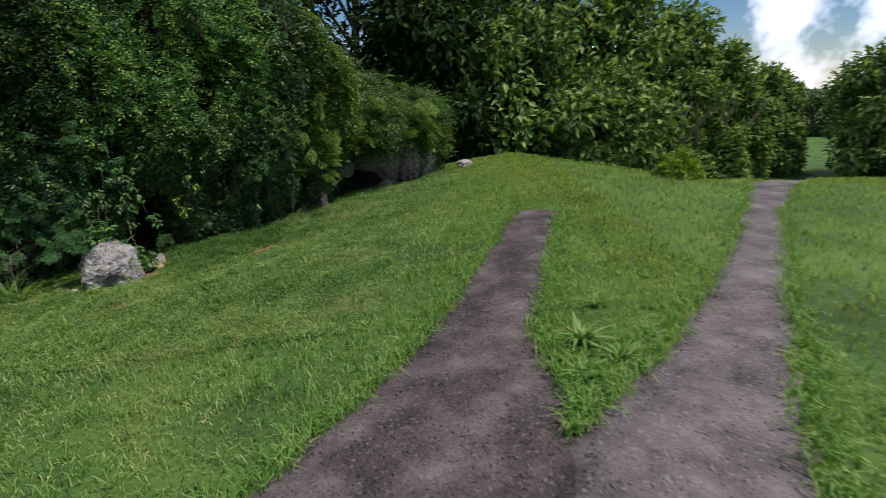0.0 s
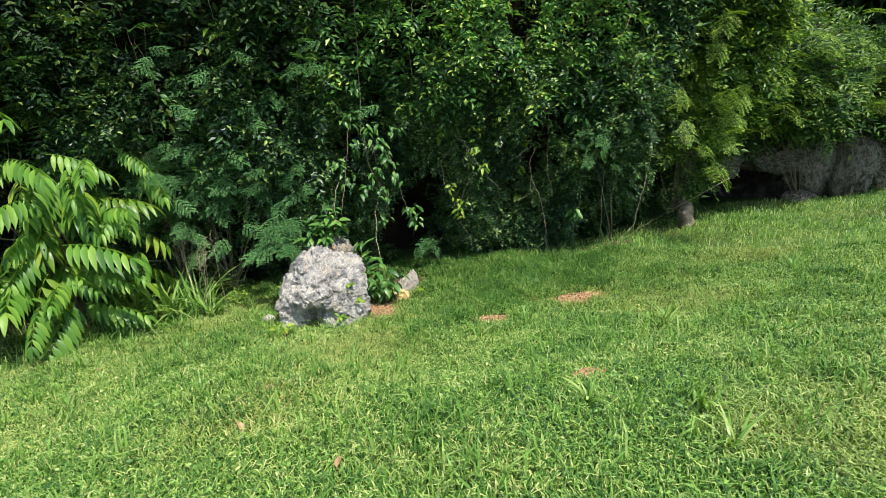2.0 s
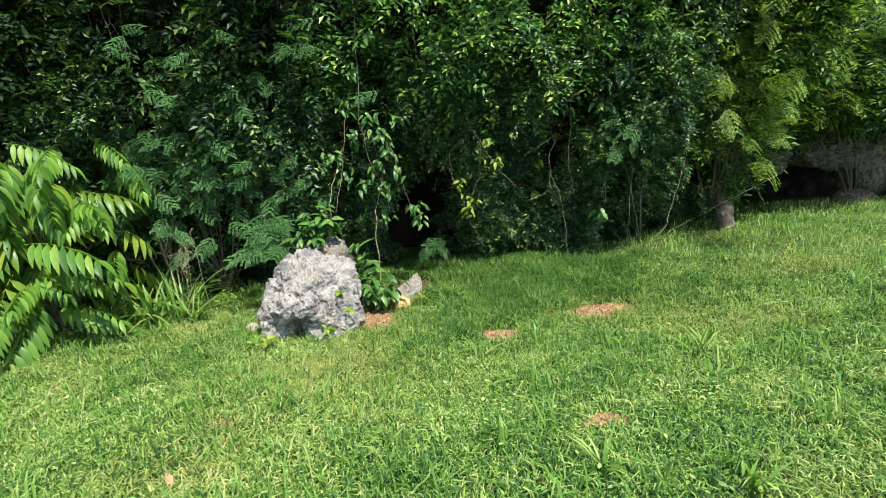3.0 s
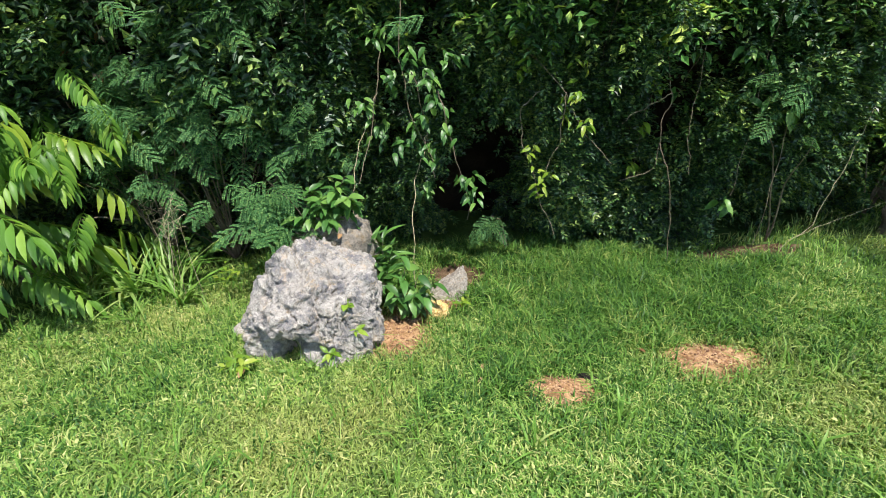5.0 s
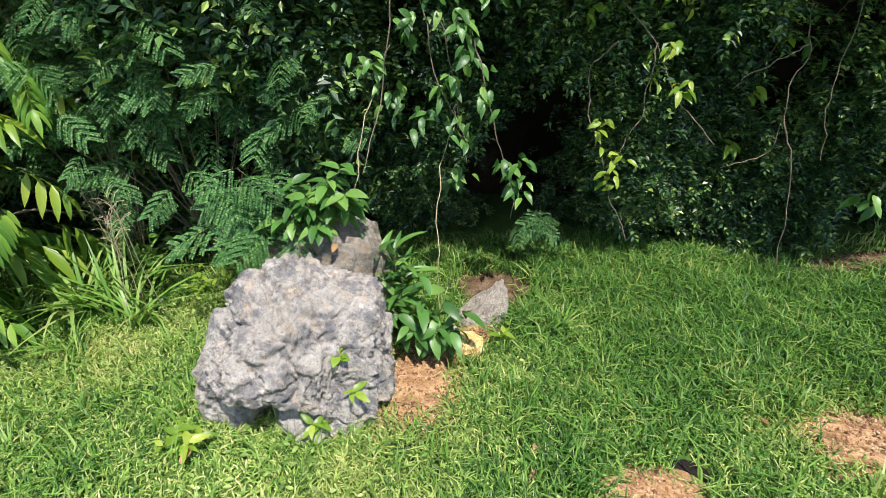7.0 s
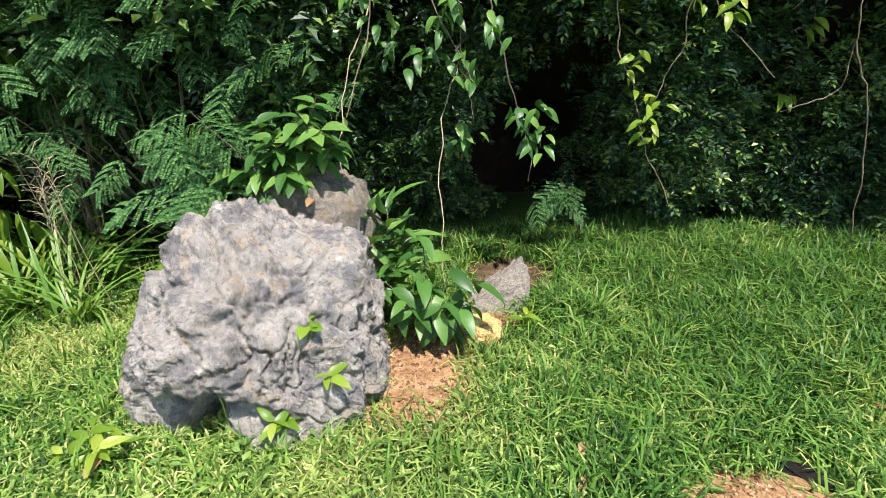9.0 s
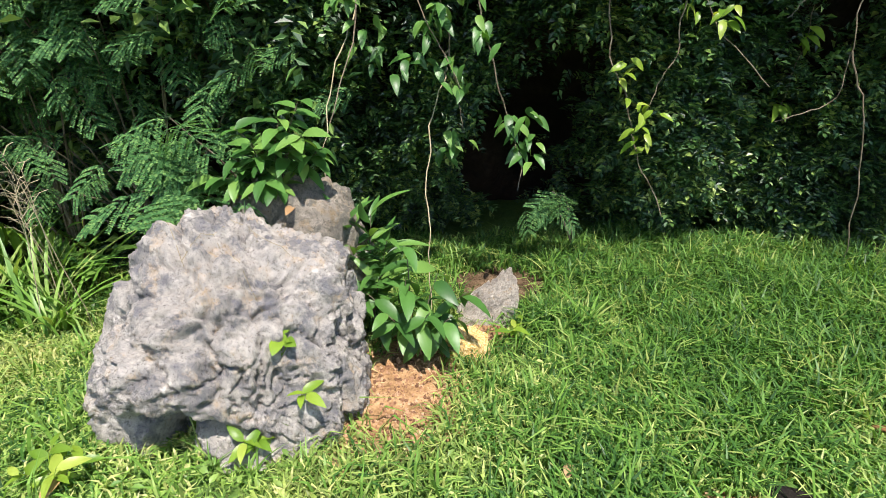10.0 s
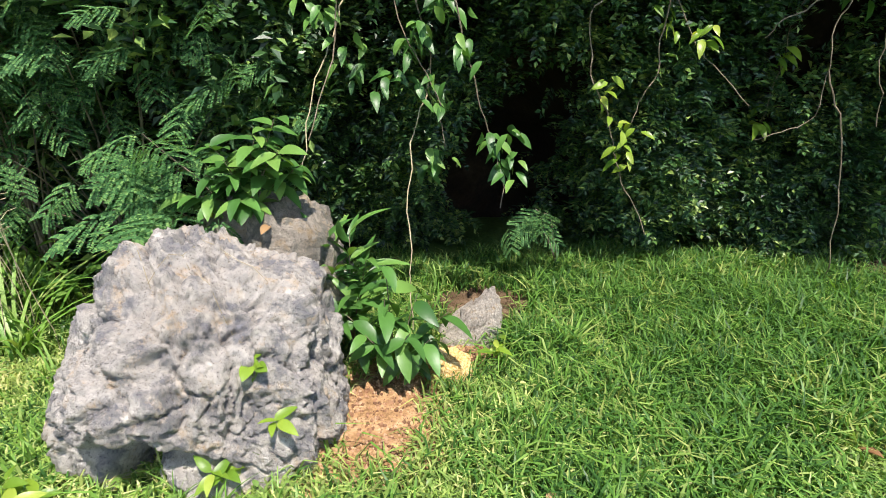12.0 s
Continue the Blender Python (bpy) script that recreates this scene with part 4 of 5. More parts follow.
# ---- plants ----
def leaf_parts(parent, me, mats, places, name="leaf"):
    """Single leaves as parts that share one mesh, in world places."""
    inv = parent.matrix_world.inverted()
    for m, p in zip(mats, places):
        ob = new(name, me)
        ob.parent = parent
        ob.matrix_parent_inverse = inv
        ob.matrix_basis = Matrix([[*m[0], p[0]], [*m[1], p[1]], [*m[2], p[2]], [0, 0, 0, 1]])


def single(name, template, material):
    return Shape().put(template[0], template[1], template[2]).mesh(name, material, True)


L_OVAL = single("oval_leaf", leaf_shape(0.085, 0.036, 0.3, 0.35, 6, 1.35), M_BROAD)
L_BIG = single("big_leaf", leaf_shape(0.115, 0.046, 0.28, 0.45, 6, 1.3), M_BROAD)
L_STRAP = single("strap_leaf", leaf_shape(0.13, 0.026, 0.45, 0.45, 7, 1.3), M_BROAD)
L_LIME = single("lime_leaf", leaf_shape(0.08, 0.032, 0.3, 0.4, 5, 1.3), M_LIME)
L_VINE = single("vine_leaf", leaf_shape(0.075, 0.03, 0.3, 0.5, 5, 1.3), M_BROAD)
L_SPROUT = single("sprout_leaf", leaf_shape(0.06, 0.04, 0.3, 0.3, 5, 1.2), M_LIME)
L_DRY = single("dry_leaf", leaf_shape(0.07, 0.026, 0.8, 0.3, 5, 1.2), M_DRY)
bpy.context.view_layer.update()


def bunch(name, base, tips, me, per, label, category, r, stem=0.003, size=(0.75, 1.2), out=1.0, drop=0.25, material=None, group=""):
    """A leafy plant: thin stems from the base to the tips with single leaves along them."""
    ob = empty_thing(name, base, label, category, group)
    bpy.context.view_layer.update()
    for k, tip in enumerate(tips):
        line = wander([base, (np.array(base) + tip) / 2 + r.normal(0, 0.01, 3) + (0, 0, 0.02), tip], 8, 0.004, k)
        part("stem", tube(Shape(), line, np.linspace(stem, stem * 0.4, 8), 5).mesh("stem", material or M_BARK), ob)
        s = 0.3 + 0.7 * (np.arange(per) + r.random(per)) / per
        p = np.stack([np.interp(s * 7, np.arange(8), line[:, c]) for c in range(3)], -1)
        a = np.arange(per) * 2.4 + r.random() * 6
        along = unit(line[-1] - line[0])
        ax = np.stack([np.cos(a) * out, np.sin(a) * out, r.normal(-drop, 0.3, per)], -1) + along * 0.6
        leaf_parts(ob, me, frames_of(ax, np.array([0.15, -0.15, 1.0]) + r.normal(0, 0.25, (per, 3)), size[0] + (size[1] - size[0]) * r.random(per)), p)
    return ob


pr = np.random.default_rng(21)
TOWARD = np.array([0.73, -0.68, 0.0])      # from the bank to the lawn
ALONG = np.array([0.68, 0.73, 0.0])

# on and round the boulder
top_base = np.array([-4.86, 7.41, -0.39])
bunch("rock_plant", top_base, [top_base + ALONG * u + TOWARD * w + (0, 0, h) for u, w, h in [(-0.12, 0.05, 0.12), (-0.04, 0.1, 0.17), (0.05, 0.06, 0.24), (0.12, 0.1, 0.2), (0.17, 0.05, 0.15), (0.0, 0.12, 0.07), (-0.17, 0.08, 0.06), (0.1, 0.0, 0.28), (-0.1, 0.02, 0.2)]], L_OVAL, 15, "glossy green broad-leaved plant growing on top of the boulder", "plant", pr, size=(0.8, 1.25), drop=0.5)
up_base = np.array([-4.68, 7.62, -0.88])
bunch("strap_leaf_plant", up_base, [up_base + ALONG * u + TOWARD * w + (0, 0, h) for u, w, h in [(-0.04, 0.08, 0.3), (0.02, 0.06, 0.42), (0.05, 0.12, 0.24), (-0.02, 0.14, 0.18), (0.07, 0.05, 0.33), (-0.06, 0.05, 0.4)]], L_STRAP, 15, "upright green plant with long leaves beside the boulder", "plant", pr, 0.003, (0.85, 1.25), 0.7, -0.35)
low_base = np.array([-4.47, 7.64, -0.9])
bunch("broad_leaf_plant", low_base, [low_base + ALONG * u + TOWARD * w + (0, 0, h) for u, w, h in [(-0.14, 0.06, 0.24), (-0.02, 0.06, 0.28), (0.08, 0.05, 0.3), (0.17, 0.06, 0.25), (-0.07, 0.12, 0.2), (0.06, 0.12, 0.21), (-0.02, 0.02, 0.38), (0.13, 0.1, 0.18)]], L_BIG, 7, "low glossy broad-leaved seedling beside the boulder", "plant", pr, 0.003, (0.7, 1.1), 1.0, 0.75)
def on_boulder(u, z):
    """The boulder's front at a place along it and a height, out of the world's side of the lawn."""
    start = np.array([-4.6, 7.11, z]) + ALONG * u + TOWARD * 1.0
    inv = boulder.matrix_world.inverted()
    hit, place, _, _ = boulder.ray_cast(inv @ Vector(start), (inv.to_3x3() @ Vector(-TOWARD)).normalized())
    return tuple(boulder.matrix_world @ place) if hit else tuple(start - TOWARD * 0.75)


for base, tips, me, per, label in [
    (on_boulder(0.2, -0.62), [(0.03, 0.0, 0.05), (-0.02, 0.02, 0.04)], L_SPROUT, 3, "small lime sprout growing from a crack in the boulder"),
    (on_boulder(0.13, -0.84), [(0.01, -0.02, 0.03), (0.02, 0.02, 0.03)], L_LIME, 5, "small lime rosette at the foot of the boulder"),
    (on_boulder(0.25, -0.74), [(0.02, 0.0, 0.04)], L_LIME, 4, "tiny green rosette on the boulder's flank"),
    ((-4.55, 6.64, -0.88), [(0.0, -0.05, 0.09), (0.06, 0.02, 0.1), (-0.05, 0.03, 0.09), (0.03, 0.07, 0.08)], L_LIME, 5, "bright green leafy weed in the grass"),
    ((-4.3, 7.94, -0.95), [(0.02, 0.0, 0.1), (0.0, 0.05, 0.09)], L_LIME, 4, "lime leafy weed beside the yellow stone"),
    ((-5.7, 7.1, -1.05), [(0.05, 0.0, 0.16), (-0.1, 0.02, 0.13), (0.14, 0.1, 0.17), (0.0, -0.08, 0.1)], L_LIME, 6, "bright lime weed at the foot of the bank"),
    ((-5.35, 7.35, -1.03), [(0.05, 0.0, 0.2), (-0.1, 0.02, 0.16), (0.1, 0.1, 0.14)], L_LIME, 6, "lime leafy weed behind the boulder"),
    ((-5.95, 6.95, -1.07), [(0.1, 0.0, 0.3), (-0.1, 0.02, 0.35), (0.1, 0.1, 0.25), (0.0, -0.1, 0.25)], L_BIG, 6, "leafy green weed under the hedge"),
    ((-4.95, 7.3, -0.43), [(0.02, 0.0, 0.06), (0.04, -0.03, 0.05)], L_LIME, 4, "small bright sprig on the boulder's edge"),
]:
    b = np.array(base)
    bunch("weed", b, [b + t for t in tips], me, per, label, "weed", pr, 0.0015, (0.5, 0.85), 1.0, 0.1, M_LIME)

# drooping shrub with long paired leaflets
def pinnate(rachis, pairs, length, width, seed):
    r = np.random.default_rng(seed)
    sh = Shape()
    bow = lambda s: np.array([0, rachis * s, 0.1 * rachis * s - 0.35 * rachis * s * s])
    tube(sh, [bow(s) for s in np.linspace(0, 1, 7)], np.linspace(0.003, 0.001, 7), 4)
    lf = leaf_shape(length, width, 0.3, 0.35, 4, 1.3)
    for k in range(pairs):
        s = 0.15 + 0.85 * k / (pairs - 1)
        for side in (-1, 1):
            ax = np.array([[side * 0.8, 0.35 + 0.45 * s, -0.75 + 0.2 * r.random()]])
            sh.scatter(lf, frames_of(ax, np.array([[side * 0.5, 0.2, 1.0]]), 0.75 + 0.35 * math.sin(math.pi * s)), bow(s)[None])
    sh.scatter(lf, frames_of(np.array([[0, 1, -0.5]]), np.array([[0, 0.3, 1.0]]), 0.9), bow(1)[None])
    return sh.arrays()


FRONDS = [single("frond", pinnate(0.46, 9, 0.17, 0.042, k), M_SHRUB) for k in range(3)] + [single("frond", pinnate(0.22, 4, 0.21, 0.048, 9), M_LIME)]


def droop_shrub(base, count, reach, low, high, seed, label):
    r = np.random.default_rng(seed)
    ob = empty_thing("drooping_shrub", base, label, "shrub", "drooping shrubs")
    bpy.context.view_layer.update()
    base = np.array(base)
    for k in range(9):
        a = r.normal(-0.75, 0.8)
        tip = base + np.array([math.cos(a) * reach * 0.7, math.sin(a) * reach * 0.7, low + (high - low) * r.random()])
        part("stem", tube(Shape(), wander([base, base * 0.5 + tip * 0.5 + (0, 0, 0.3), tip], 9, 0.02, k), np.linspace(0.014, 0.004, 9), 5).mesh("stem", M_BARK), ob)
    for k in range(count):
        a = r.normal(-0.75, 0.95)
        rad = reach * (0.25 + 0.75 * r.random() ** 0.6)
        p = base + np.array([math.cos(a) * rad, math.sin(a) * rad, low + (high - low) * r.random() ** 0.9])
        ax = np.array([[math.cos(a) + r.normal(0, 0.45), math.sin(a) + r.normal(0, 0.45), r.normal(-0.1, 0.3)]])
        leaf_parts(ob, FRONDS[3] if r.random() < 0.22 else FRONDS[k % 3], frames_of(ax, np.array([[0, 0, 1.0]]), 0.75 + 0.45 * r.random()), [p - ax[0] * 0.25], "frond")
    return ob


droop_shrub((-6.6, 6.18, float(gz(-6.6, 6.18))), 88, 0.95, 0.25, 1.55, 3, "bright green shrub with long drooping paired leaflets")
droop_shrub((-7.15, 5.8, float(gz(-7.15, 5.8))), 40, 0.85, 1.4, 3.0, 4, "tall green shrub with drooping leaflets against the hedge")

# feathery branches
FEATHERS = [single("frond", feather(0.18, 5, 0.085, 17, k), M_FEATHER) for k in range(3)]


FEATHERS_BUSH = [single("frond", feather(0.17, 6, 0.085, 15, 5 + k), M_BUSH) for k in range(2)]


def feathery(base, centre, half, count, seed, label, size=(0.55, 0.95), fronds=FEATHERS):
    r = np.random.default_rng(seed)
    ob = empty_thing("feathery_shrub", base, label, "shrub", "feathery shrubs")
    bpy.context.view_layer.update()
    base, centre = np.array(base), np.array(centre)
    for k in range(count):
        off = r.normal(0, 0.5, 3) * half
        p = centre + ALONG * off[0] + TOWARD * off[1] + (0, 0, off[2])
        p[2] = max(p[2], -0.42 - 0.15 * r.random()) if centre[2] > -0.3 else p[2]
        ax = TOWARD * (0.6 + 0.5 * r.random()) + ALONG * r.normal(-0.3, 1.2) + np.array([0, 0, r.normal(-0.2, 0.33)])
        leaf_parts(ob, fronds[k % len(fronds)], frames_of(ax[None], np.array([[0.35, -0.35, 1.0]]) + r.normal(0, 0.25, (1, 3)), size[0] + (size[1] - size[0]) * r.random()), [p], "frond")
        if k % 6 == 0:
            part("twig", tube(Shape(), wander([base, (base + p) / 2 + (0, 0, 0.1), p], 9, 0.012, k), np.linspace(0.007, 0.002, 9), 4).mesh("twig", M_BARK), ob)
    return ob


feathery((-6.15, 7.35, -1.1), (-5.84, 7.08, 0.05), (0.7, 0.22, 0.55), 130, 1, "feathery green branches hanging beside the boulder")
feathery((-6.3, 6.95, -1.1), (-6.25, 6.9, 0.25), (0.44, 0.2, 0.55), 64, 2, "pale feathery green branches at the hedge foot")
feathery((-5.3, 7.7, -1.05), (-5.1, 7.2, -0.26), (0.3, 0.12, 0.12), 18, 3, "light green feathery sprays over the boulder", (0.8, 1.1))
feathery((-5.9, 7.9, -1.0), (-5.5, 7.25, 1.05), (0.85, 0.25, 0.6), 64, 4, "feathery green branches high in the hedge")
feathery((-6.9, 7.0, -1.0), (-6.2, 6.6, 1.2), (0.7, 0.3, 0.5), 22, 5, "dark feathery branches above the shrub")
feathery((-3.3, 10.2, -0.8), (-3.25, 9.5, 0.45), (0.2, 0.12, 0.25), 8, 6, "feathery spray on the dark hedge", (0.6, 0.9))
feathery((-4.7, 8.85, -1.0), (-4.66, 8.62, -0.62), (0.14, 0.06, 0.1), 7, 7, "shaded feathery seedling at the gap in the hedge", (0.5, 0.75))
feathery((-2.9, 11.3, -0.8), (-2.55, 10.75, 0.9), (0.5, 0.35, 0.8), 60, 8, "sunlit feathery branches at the bend of the bank", (1.0, 1.7), FEATHERS_BUSH)
feathery((-1.6, 13.0, -0.7), (-1.7, 12.55, 0.95), (1.2, 0.3, 0.6), 80, 9, "feathery branches spreading over the cave", (1.2, 2.0), FEATHERS_BUSH)
feathery((-0.4, 13.6, -0.5), (-0.75, 13.2, 0.9), (0.4, 0.3, 0.6), 40, 10, "feathery branches at the end of the bushes", (1.2, 2.0), FEATHERS_BUSH)

# hanging vines
def hanging_vine(lines, clusters, me, per, label, r, thick=0.0035, size=(0.7, 1.15), material=None):
    ob = empty_thing("hanging_vine", lines[0][0], label, "vine", "hanging vines")
    bpy.context.view_layer.update()
    for k, line in enumerate(lines):
        n = max(8, 6 * len(line))
        part("stem", tube(Shape(), wander(line, n, 0.008, k + 3), np.linspace(thick, thick * 0.5, n), 5).mesh("stem", material or M_BARK), ob)
    for c in clusters:
        p = np.array(c) + r.normal(0, 0.03, (per, 3))
        a = r.random(per) * 6.283
        ax = np.stack([np.cos(a), np.sin(a), r.normal(-0.55, 0.35, per)], -1) + TOWARD * 0.5
        leaf_parts(ob, me, frames_of(ax, TOWARD * 0.5 + np.array([0, 0, 1.0]) + r.normal(0, 0.3, (per, 3)), size[0] + (size[1] - size[0]) * r.random(per)), p)
    return ob


hanging_vine([[(-4.55, 8.45, 1.9), (-4.5, 8.5, 1.0), (-4.45, 8.53, 0.52), (-4.27, 8.68, 0.36), (-4.18, 8.76, 0.13), (-3.98, 8.9, -0.12)], [(-4.36, 8.6, 0.3), (-4.44, 8.53, 0.2), (-4.42, 8.55, -0.02), (-4.36, 8.6, -0.18), (-4.31, 8.65, -0.37), (-4.2, 8.7, -0.62)], [(-4.24, 8.7, 0.3), (-4.24, 8.7, -0.02), (-4.3, 8.66, -0.2)]],
             [(-4.49, 8.49, 0.63), (-4.35, 8.61, 0.58), (-4.44, 8.53, 0.44), (-4.2, 8.74, 0.48), (-4.21, 8.74, 0.28), (-4.22, 8.73, 0.16), (-4.14, 8.79, 0.13), (-4.37, 8.59, -0.07), (-4.3, 8.66, -0.22), (-4.31, 8.65, -0.33), (-4.5, 8.47, 0.9), (-4.4, 8.55, 1.1), (-4.52, 8.4, 1.35)], L_LIME, 9, "hanging vine with lime-yellow leaves before the hedge", pr, size=(0.5, 0.95))
hanging_vine([[(-4.91, 7.97, 1.8), (-4.89, 7.95, 0.66), (-4.88, 7.95, 0.41), (-4.82, 8.01, 0.1), (-4.70, 8.05, -0.1)], [(-4.96, 7.87, 0.5), (-4.98, 7.82, 0.1), (-4.86, 7.62, -0.2)], [(-4.71, 8.09, 0.3), (-4.66, 8.17, 0.0), (-4.61, 8.27, -0.3), (-4.56, 8.24, -0.5)], [(-4.81, 7.97, 0.4), (-4.84, 8.17, -0.1), (-4.86, 8.22, -0.3)]],
             [(-4.92, 7.92, 0.35), (-4.83, 8.01, 0.5), (-4.73, 8.09, 0.24), (-4.87, 7.97, -0.03), (-5.00, 7.86, 0.03), (-4.61, 8.27, -0.24), (-4.58, 8.29, -0.33), (-4.67, 8.14, 0.08), (-4.74, 8.08, -0.06), (-4.97, 7.88, 0.61), (-4.69, 8.13, 0.48), (-5.06, 7.82, 0.2), (-4.76, 8.07, 0.36), (-4.86, 8.17, -0.33), (-4.91, 7.92, 0.85), (-4.81, 7.97, 1.1), (-4.81, 8.02, 0.12)], L_VINE, 14, "leafy green vine hanging over the gap in the hedge", pr, size=(0.75, 1.25))
hanging_vine([[(-4.88, 8.16, 0.0), (-4.84, 8.1, -0.1), (-4.81, 8.0, -0.3), (-4.72, 7.92, -0.55), (-4.6, 7.82, -0.88)]], [], L_VINE, 0, "pale bare vine hanging down to the soil", pr, 0.0034, material=M_PALE)
hanging_vine([[(-5.1, 7.95, 0.25), (-5.08, 7.8, 0.0), (-4.98, 7.66, -0.25), (-4.94, 7.62, -0.42)]], [], L_VINE, 0, "thin pale vine reaching the boulder top", pr, 0.003, material=M_PALE)
hanging_vine([[(-3.9, 9.15, 1.3), (-3.89, 9.15, 0.57), (-3.81, 9.22, 0.29), (-3.84, 9.2, 0.1), (-3.83, 9.21, -0.17), (-3.98, 9.05, -0.26)], [(-3.83, 9.2, 0.0), (-3.73, 9.29, -0.3), (-3.68, 9.34, -0.75), (-3.7, 9.4, -0.92)], [(-3.83, 9.22, 0.3), (-3.95, 9.1, 0.2), (-4.0, 9.0, 0.12)], [(-3.8, 9.3, 1.2), (-3.7, 9.3, 0.5), (-3.72, 9.3, 0.1), (-3.66, 9.36, -0.2)]], [], L_VINE, 0, "bare grey twining stems on the hedge", pr, 0.0035, material=M_BARK)
hanging_vine([[(-3.4, 9.5, 1.5), (-3.44, 9.48, 0.6), (-3.4, 9.5, 0.2), (-3.42, 9.46, -0.3)], [(-3.25, 9.65, 0.9), (-3.27, 9.63, 0.26), (-3.25, 9.65, -0.35), (-3.3, 9.75, -0.85)]], [(-3.52, 9.41, 0.56), (-3.44, 9.48, 0.52), (-3.35, 9.56, 0.4), (-3.27, 9.63, 0.26), (-3.42, 9.5, 0.31), (-3.44, 9.44, -0.33), (-3.45, 9.45, 0.75), (-3.3, 9.6, 0.9)], L_VINE, 8, "green vine leaves on the dark hedge", pr, size=(0.9, 1.5))
hanging_vine([[(-2.95, 10.3, 0.4), (-3.0, 10.2, -0.2), (-3.03, 10.17, -0.57), (-3.18, 10.0, -0.8), (-3.3, 9.62, -0.84)], [(-2.29, 11.1, -0.15), (-2.8, 10.8, -0.5), (-3.2, 10.35, -0.8)]], [], L_VINE, 0, "long arching bare vine at the bend of the bank", pr, 0.003, material=M_PALE)
vr = np.random.default_rng(33)
for k in range(26):     # thin strands all along the bank
    s = sa + (S_CAVE - sa) * (k + vr.random()) / 26
    h1 = 1.6 + 2.0 * vr.random()
    h0 = max(0.3, h1 - 0.7 - 1.4 * vr.random())
    hs = np.linspace(h1, h0, 5)
    pts, nn = hedge_place(np.full(5, s) + vr.normal(0, 0.06, 5), hs, np.full(5, -0.1))
    leafy = [tuple(q) for q in pts[1:]] if k % 3 else []
    hanging_vine([[tuple(q) for q in pts]], leafy, L_LIME if k % 4 == 1 else L_VINE, 5, "thin leafy vine strand hanging on the hedge" if leafy else "thin bare vine strand hanging on the hedge", vr, 0.003, (0.8, 1.3), M_PALE if k % 5 == 0 else M_BARK)

hanging_vine([[(-6.35, 6.9, 0.9), (-6.3, 6.75, 0.5), (-6.25, 6.7, 0.2)]], [(-6.3, 6.7, 0.42), (-6.22, 6.72, 0.3), (-6.15, 6.75, 0.55)], L_DRY, 4, "withered vine with curled orange-brown leaves", vr, 0.003)

# root at the cave
root = Shape()
tube(root, wander([(-3.0, 11.55, -0.3), (-2.82, 11.28, -0.45), (-2.68, 11.06, -0.62), (-2.56, 10.88, -0.92)], 14, 0.03, 3), np.linspace(0.04, 0.1, 14), 9)
thing("root", root.mesh("root", M_BARK, True), "gnarled grey-brown root stump beside the cave mouth", "root")
def on_top(place):
    """The boulder's surface straight under a place."""
    inv = boulder.matrix_world.inverted()
    hit, spot, _, _ = boulder.ray_cast(inv @ Vector((place[0], place[1], 0.5)), (inv.to_3x3() @ Vector((0, 0, -1))).normalized())
    return np.array(boulder.matrix_world @ spot) + (0, 0, 0.003) if hit else None


for k, (u, w, du) in enumerate([(0.0, -0.06, 0.22), (0.08, -0.02, -0.12), (-0.12, 0.0, 0.1), (0.02, 0.04, 0.16)]):
    line = [on_top(np.array([-4.6, 7.11, 0]) + ALONG * (u + du * f) + TOWARD * (w + 0.12 * f)) for f in np.linspace(0, 1, 7)]
    line = [q for q in line if q is not None]
    if len(line) > 3:
        thing("dry_twig", tube(Shape(), np.array(line), 0.0008, 4).mesh("dry_twig", M_PALE), "thin dry straw twig lying on the boulder", "twig", "dry twigs")

# ---- long grass and litter ----
def clump(base, count, length, width, seed, label, material, lean=0.9, upright=0.9):
    r = np.random.default_rng(seed)
    sh = Shape()
    x0, y0 = base
    seg = 6
    s = np.linspace(0, 1, seg + 1)
    for k in range(count):
        a, ln = r.random() * 6.283, length * (0.55 + 0.6 * r.random())
        le = lean * (0.25 + 0.9 * r.random())
        bx, by = x0 + r.normal(0, length * 0.09), y0 + r.normal(0, length * 0.09)
        reach, rise = ln * le * s**1.6, ln * upright * (s - 0.5 * le * s**2.2)
        c = np.stack([bx + np.cos(a) * reach, by + np.sin(a) * reach, gz(bx, by) - 0.01 + rise], -1)
        w = width * np.sin(np.pi * (0.22 + 0.78 * s)) * 0.5
        side = np.array([-math.sin(a), math.cos(a), 0])
        v = np.stack([c - side * w[:, None], c + (0, 0, -0.2) * w[:, None], c + side * w[:, None]], 1).reshape(-1, 3)
        i = np.arange(seg)[:, None] * 3
        sh.put(v, np.concatenate([i + np.array([[0, 1, 4, 3]]), i + np.array([[1, 2, 5, 4]])]))
    return thing("grass_clump", sh.mesh("grass_clump", material, True), label, "grass clump", "grass clumps")


